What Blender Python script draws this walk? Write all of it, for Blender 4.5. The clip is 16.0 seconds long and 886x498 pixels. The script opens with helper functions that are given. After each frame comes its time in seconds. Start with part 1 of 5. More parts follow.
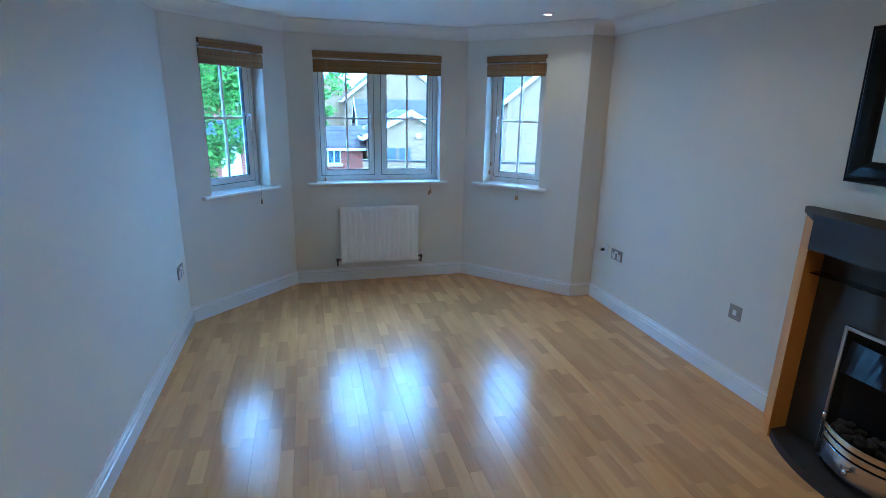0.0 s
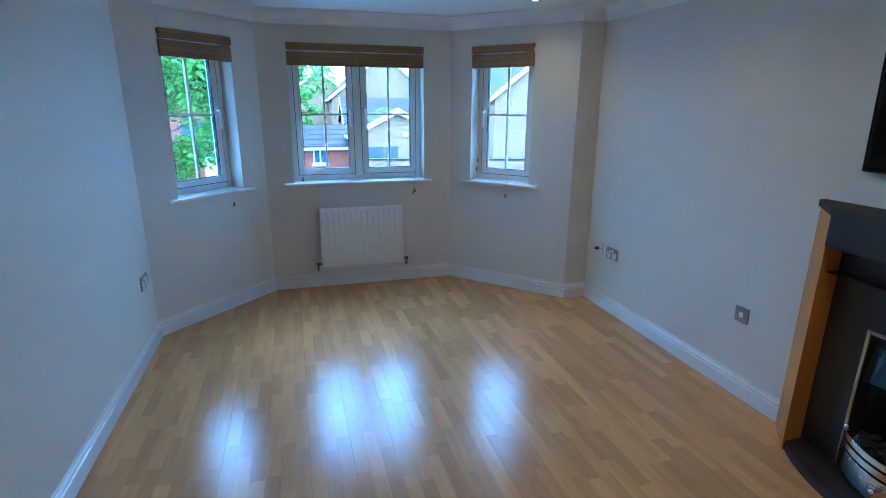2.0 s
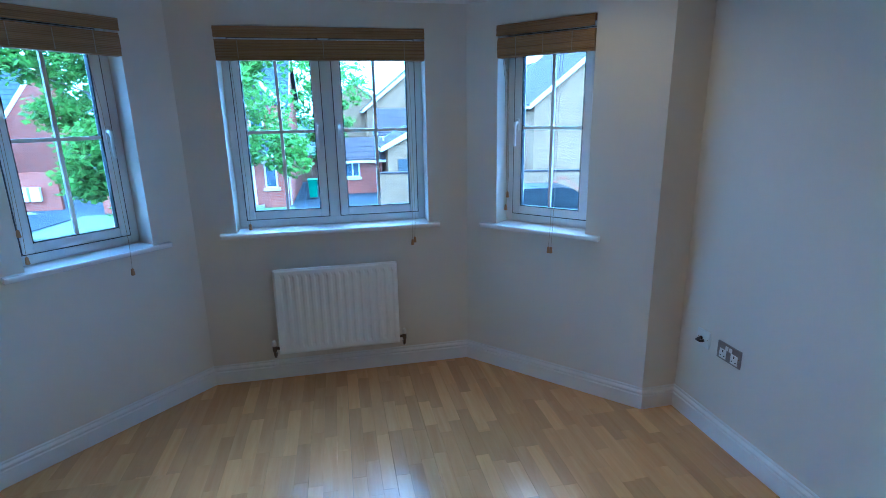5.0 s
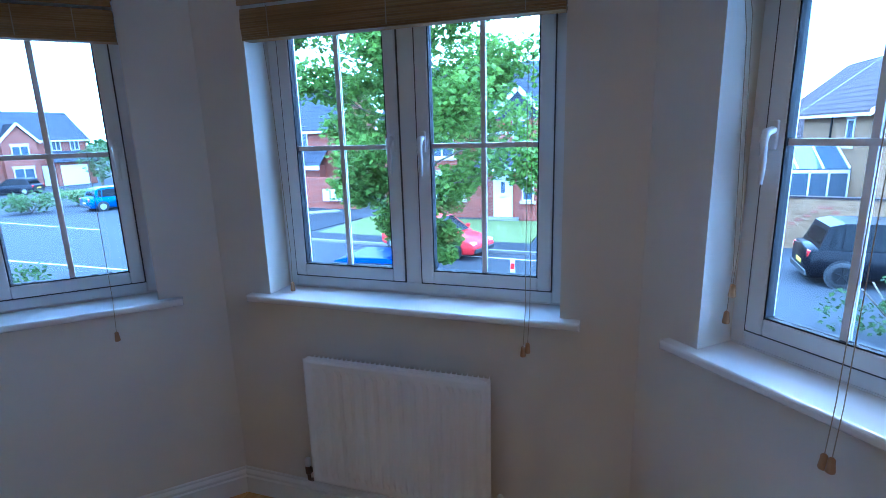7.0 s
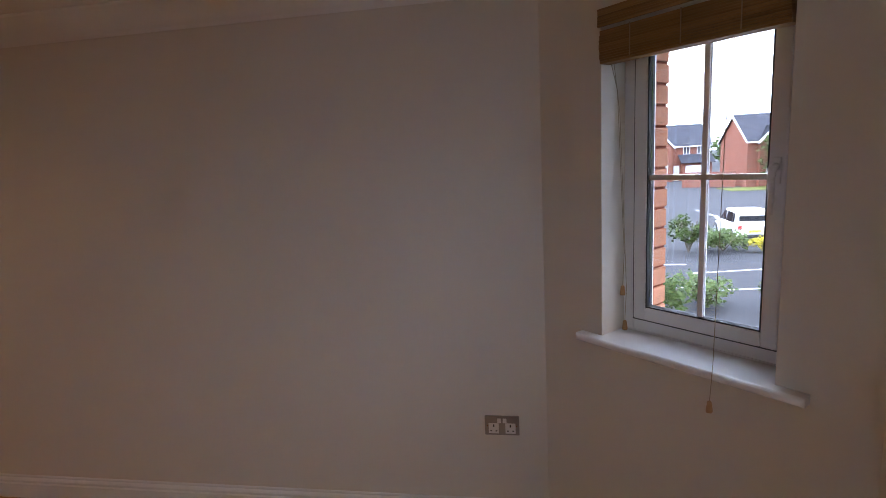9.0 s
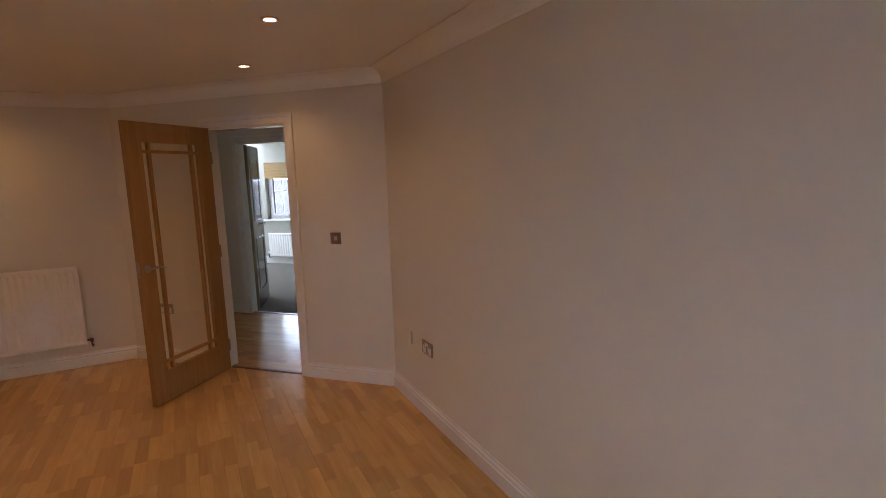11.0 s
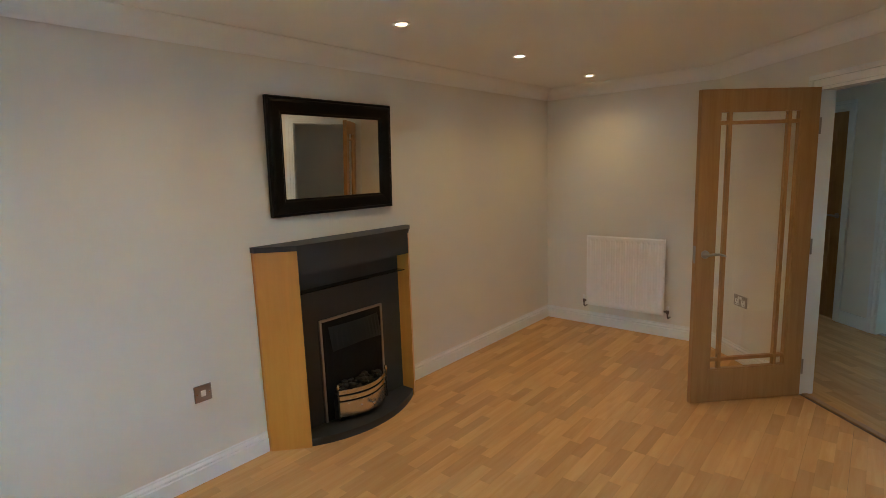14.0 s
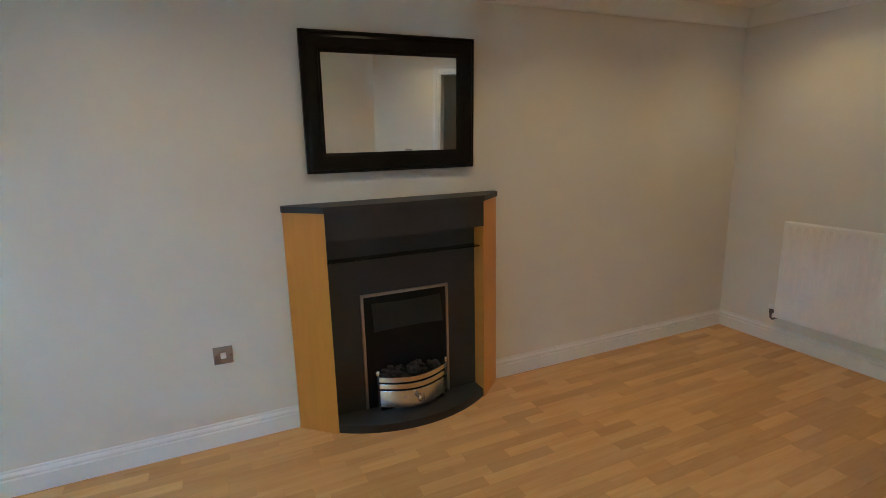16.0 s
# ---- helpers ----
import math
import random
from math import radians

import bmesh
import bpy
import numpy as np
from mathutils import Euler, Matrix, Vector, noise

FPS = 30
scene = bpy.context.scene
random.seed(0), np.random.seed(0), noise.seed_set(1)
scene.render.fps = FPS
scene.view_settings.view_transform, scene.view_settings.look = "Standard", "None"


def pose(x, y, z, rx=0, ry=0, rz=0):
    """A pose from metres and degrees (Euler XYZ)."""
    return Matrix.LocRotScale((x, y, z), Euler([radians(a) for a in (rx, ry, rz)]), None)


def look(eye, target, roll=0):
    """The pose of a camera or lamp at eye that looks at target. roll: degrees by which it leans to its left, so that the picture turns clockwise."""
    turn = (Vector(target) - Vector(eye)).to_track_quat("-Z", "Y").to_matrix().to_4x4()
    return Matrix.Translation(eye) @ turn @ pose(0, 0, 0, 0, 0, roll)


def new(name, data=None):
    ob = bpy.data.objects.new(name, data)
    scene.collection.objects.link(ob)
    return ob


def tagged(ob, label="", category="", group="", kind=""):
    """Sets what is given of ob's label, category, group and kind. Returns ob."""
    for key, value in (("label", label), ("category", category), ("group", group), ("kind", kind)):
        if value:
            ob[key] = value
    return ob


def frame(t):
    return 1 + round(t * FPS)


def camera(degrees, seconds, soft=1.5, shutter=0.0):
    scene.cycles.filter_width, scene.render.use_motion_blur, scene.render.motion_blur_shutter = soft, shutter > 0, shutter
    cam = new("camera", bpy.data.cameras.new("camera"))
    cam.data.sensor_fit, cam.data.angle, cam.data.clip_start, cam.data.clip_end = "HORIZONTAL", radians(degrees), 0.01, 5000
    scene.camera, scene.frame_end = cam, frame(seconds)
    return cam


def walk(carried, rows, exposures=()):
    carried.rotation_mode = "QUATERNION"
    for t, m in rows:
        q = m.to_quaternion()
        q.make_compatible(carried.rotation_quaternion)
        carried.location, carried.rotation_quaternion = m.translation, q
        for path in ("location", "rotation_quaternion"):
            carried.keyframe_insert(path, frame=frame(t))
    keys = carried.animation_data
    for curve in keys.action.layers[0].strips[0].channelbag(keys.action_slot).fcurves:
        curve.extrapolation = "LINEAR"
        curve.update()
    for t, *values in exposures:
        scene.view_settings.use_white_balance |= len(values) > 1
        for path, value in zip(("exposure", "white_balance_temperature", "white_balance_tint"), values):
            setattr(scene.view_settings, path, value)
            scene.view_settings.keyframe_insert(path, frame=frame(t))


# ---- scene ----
cam = camera(82.0, 16.0, soft=0.55)
PATH = [
    (0, pose(0.911, 0.435, 1.638, 74.38, -1.11, -14.71)),
    (0.5, pose(0.969, 0.466, 1.622, 74.67, -0.92, -14.81)),
    (1, pose(1.004, 0.482, 1.627, 74.80, -0.75, -14.96)),
    (1.5, pose(0.971, 0.536, 1.625, 74.58, -0.66, -15.63)),
    (2, pose(1.005, 0.659, 1.603, 74.18, -0.31, -16.09)),
    (2.5, pose(1.095, 0.851, 1.603, 74.30, -0.17, -16.48)),
    (3, pose(1.107, 1.022, 1.606, 74.26, -0.24, -16.52)),
    (3.5, pose(1.069, 1.246, 1.615, 74.41, 0.11, -15.93)),
    (4, pose(1.176, 1.523, 1.602, 74.67, 0.34, -15.63)),
    (4.2, pose(1.243, 1.642, 1.605, 74.94, 0.47, -15.35)),
    (6.3, pose(2.144, 2.980, 1.583, 75.69, 1.37, 3.00)),
    (6.5, pose(2.195, 3.151, 1.566, 76.62, 1.32, 6.44)),
    (7, pose(2.280, 3.552, 1.561, 77.23, 1.54, 18.09)),
    (7.5, pose(2.294, 3.838, 1.593, 77.83, 1.60, 35.14)),
    (8, pose(2.119, 4.042, 1.600, 77.92, 1.12, 54.41)),
    (8.5, pose(2.048, 4.177, 1.601, 78.37, 2.60, 76.45)),
    (9, pose(2.054, 4.348, 1.610, 80.33, 3.13, 98.76)),
    (9.5, pose(1.959, 4.305, 1.597, 81.80, 2.02, 111.89)),
    (10, pose(1.584, 4.436, 1.573, 82.41, 1.44, 130.52)),
    (10.2, pose(1.505, 4.433, 1.579, 82.06, 1.32, 135.42)),
    (12.3, pose(0.953, 4.267, 1.597, 82.39, 3.04, 181.87)),
    (12.5, pose(0.879, 4.256, 1.605, 82.27, 3.07, 186.25)),
    (13, pose(0.765, 4.223, 1.597, 82.29, 2.66, 198.22)),
    (13.5, pose(0.784, 4.069, 1.590, 81.74, 2.36, 210.00)),
    (14, pose(0.766, 3.810, 1.574, 81.16, 2.05, 220.41)),
    (14.5, pose(0.676, 3.541, 1.563, 80.40, 1.77, 229.61)),
    (15, pose(0.624, 3.316, 1.555, 79.42, 0.99, 235.16)),
    (15.5, pose(0.729, 3.027, 1.516, 78.40, 1.08, 240.08)),
    (16, pose(0.765, 2.722, 1.498, 77.74, 1.30, 245.18)),
]
walk(cam, PATH, [(0, 0.78, 4320, -7), (4.2, 0.56, 4210, -5), (6.3, 0.30, 4400, 2), (7.0, 0.12, 4740, 8), (8.0, 0.0, 6350, 14), (9.0, -0.25, 8600, 29), (9.5, -0.18, 8000, 29),
                 (10.2, 0.0, 9100, 36), (12.3, 0.98, 8700, 7), (13.3, 1.15, 7200, 1), (14.0, 1.15, 6350, -3), (14.5, 1.13, 6100, -5), (16, 1.10, 5750, -6)])

# ---- world and large lights ----
world = bpy.data.worlds.new("overcast_sky")
scene.world = world
world.use_nodes = True
wt = world.node_tree
bg = wt.nodes["Background"]
sky = wt.nodes.new("ShaderNodeTexSky")
sky.sky_type = "NISHITA"
sky.sun_disc = False
sky.sun_elevation = radians(48)
sky.sun_rotation = radians(200)
sky.dust_density = 6.0
cloud = wt.nodes.new("ShaderNodeMixRGB")
cloud.inputs["Fac"].default_value = 0.72
cloud.inputs["Color2"].default_value = (62.0, 101.0, 157.0, 1)
wt.links.new(sky.outputs[0], cloud.inputs["Color1"])
wt.links.new(cloud.outputs[0], bg.inputs["Color"])
bg.inputs["Strength"].default_value = 0.15
sun_data = bpy.data.lights.new("sun", "SUN")
sun_data.energy, sun_data.angle, sun_data.color = 0.6, radians(14), (1, 0.97, 0.93)
sun = new("sun", sun_data)
sun.matrix_world = look((0, 0, 30), (-6, -20, 8))
LAMP_WATTS = 7.4
LAMP_COLOUR = (1.0, 0.66, 0.34)

# ---- materials ----
def mat(name, colour, rough=0.5, metal=0.0, var=0.0, scale=8.0, bump=0.0, bump_scale=60.0, spec=0.5, coat=0.0):
    """A painted or plain surface with slow tone changes and fine relief."""
    m = bpy.data.materials.new(name)
    m.use_nodes = True
    n, l = m.node_tree.nodes, m.node_tree.links
    b = n["Principled BSDF"]
    b.inputs["Base Color"].default_value = (*colour, 1)
    b.inputs["Roughness"].default_value = rough
    b.inputs["Metallic"].default_value = metal
    b.inputs["Specular IOR Level"].default_value = spec
    b.inputs["Coat Weight"].default_value = coat
    tc = n.new("ShaderNodeTexCoord")
    if var:
        t = n.new("ShaderNodeTexNoise")
        t.inputs["Scale"].default_value = scale
        t.inputs["Detail"].default_value = 6
        l.new(tc.outputs["Object"], t.inputs["Vector"])
        r = n.new("ShaderNodeMapRange")
        r.inputs["To Min"].default_value, r.inputs["To Max"].default_value = 1 - var, 1 + var
        l.new(t.outputs["Fac"], r.inputs["Value"])
        x = n.new("ShaderNodeMixRGB")
        x.blend_type = "MULTIPLY"
        x.inputs["Fac"].default_value = 1
        x.inputs["Color1"].default_value = (*colour, 1)
        l.new(r.outputs[0], x.inputs["Color2"])
        l.new(x.outputs[0], b.inputs["Base Color"])
        r2 = n.new("ShaderNodeMapRange")
        r2.inputs["To Min"].default_value, r2.inputs["To Max"].default_value = max(rough - 0.08, 0.02), min(rough + 0.08, 1)
        l.new(t.outputs["Fac"], r2.inputs["Value"])
        l.new(r2.outputs[0], b.inputs["Roughness"])
    if bump:
        t2 = n.new("ShaderNodeTexNoise")
        t2.inputs["Scale"].default_value = bump_scale
        t2.inputs["Detail"].default_value = 4
        l.new(tc.outputs["Object"], t2.inputs["Vector"])
        bp = n.new("ShaderNodeBump")
        bp.inputs["Strength"].default_value = bump
        bp.inputs["Distance"].default_value = 0.004
        l.new(t2.outputs["Fac"], bp.inputs["Height"])
        l.new(bp.outputs[0], b.inputs["Normal"])
    return m


def wood(name, dark, light, rough, along, piece=False, grain=9.0, coat=0.0):
    """Wood with stretched grain along one axis ('x', 'y' or 'z'); piece: tone differs from strip to strip."""
    m = bpy.data.materials.new(name)
    m.use_nodes = True
    n, l = m.node_tree.nodes, m.node_tree.links
    b = n["Principled BSDF"]
    b.inputs["Roughness"].default_value = rough
    b.inputs["Specular IOR Level"].default_value = 0.4
    b.inputs["Coat Weight"].default_value = coat
    b.inputs["Coat Roughness"].default_value = 0.12
    tc = n.new("ShaderNodeTexCoord")
    mp = n.new("ShaderNodeMapping")
    s = {"x": (0.9, grain, grain), "y": (grain, 0.9, grain), "z": (grain, grain, 0.9)}[along]
    mp.inputs["Scale"].default_value = s
    l.new(tc.outputs["Object"], mp.inputs["Vector"])
    vec = mp.outputs[0]
    if piece:
        oi, ge = n.new("ShaderNodeObjectInfo"), n.new("ShaderNodeNewGeometry")
        ad = n.new("ShaderNodeMath")
        l.new(oi.outputs["Random"], ad.inputs[0])
        l.new(ge.outputs["Random Per Island"], ad.inputs[1])
        fr = n.new("ShaderNodeMath")
        fr.operation = "FRACT"
        l.new(ad.outputs[0], fr.inputs[0])
        mu = n.new("ShaderNodeMath")
        mu.operation = "MULTIPLY"
        mu.inputs[1].default_value = 37.0
        l.new(fr.outputs[0], mu.inputs[0])
        va = n.new("ShaderNodeVectorMath")
        l.new(vec, va.inputs[0])
        l.new(mu.outputs[0], va.inputs[1])
        vec = va.outputs[0]
    t = n.new("ShaderNodeTexNoise")
    t.inputs["Scale"].default_value = 2.2
    t.inputs["Detail"].default_value = 9
    t.inputs["Roughness"].default_value = 0.62
    t.inputs["Distortion"].default_value = 0.6
    l.new(vec, t.inputs["Vector"])
    cr = n.new("ShaderNodeValToRGB")
    cr.color_ramp.elements[0].position, cr.color_ramp.elements[1].position = 0.3, 0.72
    cr.color_ramp.elements[0].color, cr.color_ramp.elements[1].color = (*dark, 1), (*light, 1)
    l.new(t.outputs["Fac"], cr.inputs[0])
    out = cr.outputs[0]
    if piece:
        hv = n.new("ShaderNodeHueSaturation")
        rr = n.new("ShaderNodeMapRange")
        rr.inputs["To Min"].default_value, rr.inputs["To Max"].default_value = 0.82, 1.10
        l.new(fr.outputs[0], rr.inputs["Value"])
        l.new(rr.outputs[0], hv.inputs["Value"])
        l.new(out, hv.inputs["Color"])
        out = hv.outputs[0]
    l.new(out, b.inputs["Base Color"])
    bp = n.new("ShaderNodeBump")
    bp.inputs["Strength"].default_value = 0.08
    bp.inputs["Distance"].default_value = 0.002
    l.new(t.outputs["Fac"], bp.inputs["Height"])
    l.new(bp.outputs[0], b.inputs["Normal"])
    return m


def brickwork(name, c1, c2, mortar, bw=0.225, bh=0.075, rough=0.9):
    """Brick or tile courses for surfaces that stay far off."""
    m = bpy.data.materials.new(name)
    m.use_nodes = True
    n, l = m.node_tree.nodes, m.node_tree.links
    b = n["Principled BSDF"]
    b.inputs["Roughness"].default_value = rough
    b.inputs["Specular IOR Level"].default_value = 0.05
    tc = n.new("ShaderNodeTexCoord")
    sp = n.new("ShaderNodeSeparateXYZ")
    l.new(tc.outputs["Object"], sp.inputs[0])
    ad = n.new("ShaderNodeMath")
    l.new(sp.outputs["X"], ad.inputs[0])
    l.new(sp.outputs["Y"], ad.inputs[1])
    cb = n.new("ShaderNodeCombineXYZ")
    l.new(ad.outputs[0], cb.inputs["X"])
    l.new(sp.outputs["Z"], cb.inputs["Y"])
    t = n.new("ShaderNodeTexBrick")
    t.inputs["Color1"].default_value, t.inputs["Color2"].default_value, t.inputs["Mortar"].default_value = (*c1, 1), (*c2, 1), (*mortar, 1)
    t.inputs["Scale"].default_value = 1.0
    t.inputs["Brick Width"].default_value, t.inputs["Row Height"].default_value = bw, bh
    t.inputs["Mortar Size"].default_value = 0.006 if bh < 0.1 else 0.02
    l.new(cb.outputs[0], t.inputs["Vector"])
    ns = n.new("ShaderNodeTexNoise")
    ns.inputs["Scale"].default_value = 1.3
    ns.inputs["Detail"].default_value = 7
    l.new(tc.outputs["Object"], ns.inputs["Vector"])
    r = n.new("ShaderNodeMapRange")
    r.inputs["To Min"].default_value, r.inputs["To Max"].default_value = 0.75, 1.25
    l.new(ns.outputs["Fac"], r.inputs["Value"])
    x = n.new("ShaderNodeMixRGB")
    x.blend_type = "MULTIPLY"
    x.inputs["Fac"].default_value = 1
    l.new(t.outputs["Color"], x.inputs["Color1"])
    l.new(r.outputs[0], x.inputs["Color2"])
    l.new(x.outputs[0], b.inputs["Base Color"])
    bp = n.new("ShaderNodeBump")
    bp.inputs["Strength"].default_value = 0.5
    bp.inputs["Distance"].default_value = 0.01
    l.new(t.outputs["Fac"], bp.inputs["Height"])
    bp.invert = True
    l.new(bp.outputs[0], b.inputs["Normal"])
    return m


def glass_mat(name, tint=(1, 1, 1), rough=0.0):
    m = bpy.data.materials.new(name)
    m.use_nodes = True
    b = m.node_tree.nodes["Principled BSDF"]
    b.inputs["Base Color"].default_value = (*tint, 1)
    b.inputs["Transmission Weight"].default_value = 1
    b.inputs["Roughness"].default_value = rough
    b.inputs["IOR"].default_value = 1.45
    return m


def glow(name, colour, strength):
    m = bpy.data.materials.new(name)
    m.use_nodes = True
    b = m.node_tree.nodes["Principled BSDF"]
    b.inputs["Base Color"].default_value = (*colour, 1)
    b.inputs["Emission Color"].default_value = (*colour, 1)
    b.inputs["Emission Strength"].default_value = strength
    return m


WALL = mat("cream_wall_paint", (0.765, 0.718, 0.632), 0.62, var=0.03, scale=1.6, bump=0.12, bump_scale=160)
CEIL = mat("white_ceiling_paint", (0.86, 0.84, 0.80), 0.75, var=0.02, scale=2, bump=0.1, bump_scale=140)
GLOSS = mat("white_gloss_paint", (0.82, 0.82, 0.80), 0.2, var=0.025, scale=5)
UPVC = mat("white_upvc", (0.82, 0.83, 0.84), 0.3, var=0.02, scale=6)
RADPAINT = mat("radiator_enamel", (0.86, 0.85, 0.81), 0.36, var=0.004, scale=30)
FLOOR = wood("beech_laminate", (0.61, 0.325, 0.12), (0.71, 0.422, 0.18), 0.235, "y", piece=True, grain=11)
SUB = mat("floor_joint", (0.10, 0.07, 0.045), 0.8, var=0.1)
OAK = wood("oak_veneer", (0.33, 0.165, 0.050), (0.41, 0.225, 0.078), 0.36, "z", grain=14)
BEECH = wood("beech_veneer", (0.60, 0.238, 0.033), (0.66, 0.282, 0.045), 0.36, "z", grain=10)
BAMBOO = wood("bamboo_slats", (0.24, 0.13, 0.045), (0.42, 0.25, 0.10), 0.5, "x", piece=True, grain=30)
CORD = mat("cream_cord", (0.42, 0.34, 0.24), 0.8)
TOGGLE = wood("turned_toggle_wood", (0.35, 0.19, 0.08), (0.5, 0.3, 0.14), 0.4, "z")
SLATE = mat("charcoal_painted_mdf", (0.026, 0.026, 0.027), 0.55, var=0.1, scale=6, bump=0.05, bump_scale=90)
BLACK = mat("matt_black_steel", (0.004, 0.004, 0.0045), 0.6, var=0.15, scale=12, spec=0.2)
FRAMEBLACK = mat("black_lacquered_wood", (0.0035, 0.0033, 0.0033), 0.28, spec=0.22)
COAL = mat("moulded_coal", (0.012, 0.012, 0.013), 0.75, var=0.4, scale=30, bump=0.6, bump_scale=60)
CHROME = mat("brushed_chrome", (0.62, 0.60, 0.57), 0.24, 1.0, var=0.06, scale=40)
NICKEL = mat("satin_nickel", (0.36, 0.33, 0.30), 0.34, 1.0, var=0.08, scale=60)
BRONZE = mat("dark_antique_metal", (0.16, 0.13, 0.11), 0.35, 1.0, var=0.1, scale=50)
WHITEPL = mat("white_plastic", (0.78, 0.77, 0.74), 0.35)
DARKPL = mat("dark_plastic", (0.03, 0.03, 0.03), 0.45)
SEAL = mat("grey_weather_seal", (0.10, 0.105, 0.11), 0.7)
RUBBER = mat("black_gasket", (0.012, 0.012, 0.013), 0.7)
GLASS = glass_mat("window_glass")
CLEAR = glass_mat("door_glass", (0.985, 0.99, 0.985))
SMOKE = glass_mat("smoked_shelf_glass", (0.25, 0.28, 0.28))
MIRROR = mat("mirror_silver", (0.86, 0.87, 0.86), 0.015, 1.0)
LAMPGLOW = glow("lit_lamp_lens", (1.0, 0.86, 0.66), 14.0)
# bedroom walls: the room's dimness is put into a darker, greyer wall colour
BEDWALL = mat("dimmed_bedroom_wall", (0.40, 0.39, 0.33), 0.65, var=0.03, scale=1.6, bump=0.12, bump_scale=160)
CARPET = mat("grey_beige_carpet", (0.15, 0.135, 0.11), 0.95, var=0.15, scale=40, bump=0.7, bump_scale=400)
ASPHALT = mat("worn_asphalt", (0.042, 0.043, 0.046), 0.9, var=0.22, scale=0.5, bump=0.3, bump_scale=40, spec=0.04)
DRIVE = mat("dark_tarmac_drive", (0.030, 0.031, 0.034), 0.9, var=0.2, scale=0.8, bump=0.3, bump_scale=40, spec=0.04)
PAVING = mat("concrete_paving", (0.17, 0.16, 0.15), 0.9, var=0.2, scale=2, bump=0.2, bump_scale=20, spec=0.1)
LINE = mat("road_paint", (0.45, 0.45, 0.44), 0.7, var=0.1, scale=6)
GRASS = mat("lawn_ground", (0.095, 0.105, 0.038), 0.95, var=0.4, scale=3, bump=0.8, bump_scale=60, spec=0.03)
RED_BRICK = brickwork("red_brick", (0.24, 0.062, 0.036), (0.17, 0.042, 0.026), (0.20, 0.15, 0.12))
PINK_BRICK = brickwork("pink_brick", (0.22, 0.066, 0.042), (0.17, 0.05, 0.034), (0.18, 0.14, 0.11))
BUFF_BRICK = brickwork("buff_brick", (0.21, 0.125, 0.066), (0.14, 0.078, 0.04), (0.19, 0.14, 0.09))
TILE = brickwork("grey_roof_tile", (0.050, 0.053, 0.062), (0.038, 0.041, 0.05), (0.015, 0.015, 0.018), 0.33, 0.26)
TILE_BROWN = brickwork("brown_roof_tile", (0.070, 0.050, 0.048), (0.052, 0.040, 0.038), (0.02, 0.016, 0.016), 0.33, 0.26)
FASCIA = mat("white_fascia_board", (0.52, 0.52, 0.52), 0.45, var=0.03)
STONE = mat("cream_stone_dressing", (0.40, 0.35, 0.28), 0.8, var=0.08, scale=4)
PANE = mat("house_window_pane", (0.05, 0.065, 0.08), 0.06, var=0.2, scale=1)
BARK = mat("grey_brown_bark", (0.13, 0.10, 0.075), 0.9, var=0.3, scale=14, bump=0.8, bump_scale=30)
TYRE = mat("tyre_rubber", (0.015, 0.015, 0.016), 0.8)
CARGLASS = mat("car_window_glass", (0.008, 0.010, 0.012), 0.08, spec=0.2)
ALLOY = mat("alloy_wheel", (0.45, 0.46, 0.48), 0.3, 0.9)
TAIL = mat("red_lamp_lens", (0.5, 0.02, 0.02), 0.15)
HEADL = mat("clear_lamp_lens", (0.7, 0.72, 0.74), 0.1)
BINGREEN = mat("green_bin_plastic", (0.02, 0.09, 0.04), 0.5)
TIMBER = wood("brown_fence_timber", (0.13, 0.06, 0.03), (0.24, 0.12, 0.06), 0.7, "z")


def leaf_mat(name, dark, light):
    m = bpy.data.materials.new(name)
    m.use_nodes = True
    n, l = m.node_tree.nodes, m.node_tree.links
    b = n["Principled BSDF"]
    g = n.new("ShaderNodeNewGeometry")
    c = n.new("ShaderNodeValToRGB")
    c.color_ramp.elements[0].color, c.color_ramp.elements[1].color = (*dark, 1), (*light, 1)
    l.new(g.outputs["Random Per Island"], c.inputs[0])
    l.new(c.outputs[0], b.inputs["Base Color"])
    b.inputs["Roughness"].default_value = 0.5
    b.inputs["Specular IOR Level"].default_value = 0.15
    tr = n.new("ShaderNodeBsdfTranslucent")
    l.new(c.outputs[0], tr.inputs["Color"])
    mx = n.new("ShaderNodeMixShader")
    mx.inputs[0].default_value = 0.5
    l.new(b.outputs[0], mx.inputs[1])
    l.new(tr.outputs[0], mx.inputs[2])
    l.new(mx.outputs[0], n["Material Output"].inputs["Surface"])
    return m


LEAF = leaf_mat("maple_leaf", (0.085, 0.15, 0.025), (0.20, 0.30, 0.055))
LEAF_DARK = leaf_mat("shrub_leaf", (0.025, 0.05, 0.015), (0.07, 0.11, 0.03))
LEAF_GREY = leaf_mat("grey_green_leaf", (0.06, 0.10, 0.035), (0.13, 0.18, 0.07))
LEAF_GOLD = leaf_mat("golden_leaf", (0.35, 0.28, 0.03), (0.6, 0.5, 0.08))

# ---- mesh helpers ----
def mesh_of(bm, material, smooth=False):
    me = bpy.data.meshes.new("mesh")
    bm.normal_update()
    bm.to_mesh(me)
    bm.free()
    me.materials.append(material)
    if smooth:
        me.polygons.foreach_set("use_smooth", [True] * len(me.polygons))
    return me


def part(name, bm, material, parent=None, label="", smooth=False):
    ob = new(name, mesh_of(bm, material, smooth))
    if parent is not None:
        ob.parent = parent
    return tagged(ob, label)


def thing(name, m, label, category, group="", kind=""):
    e = new(name)
    e.empty_display_size = 0.1
    e.matrix_world = m
    return tagged(e, label, category, group, kind)


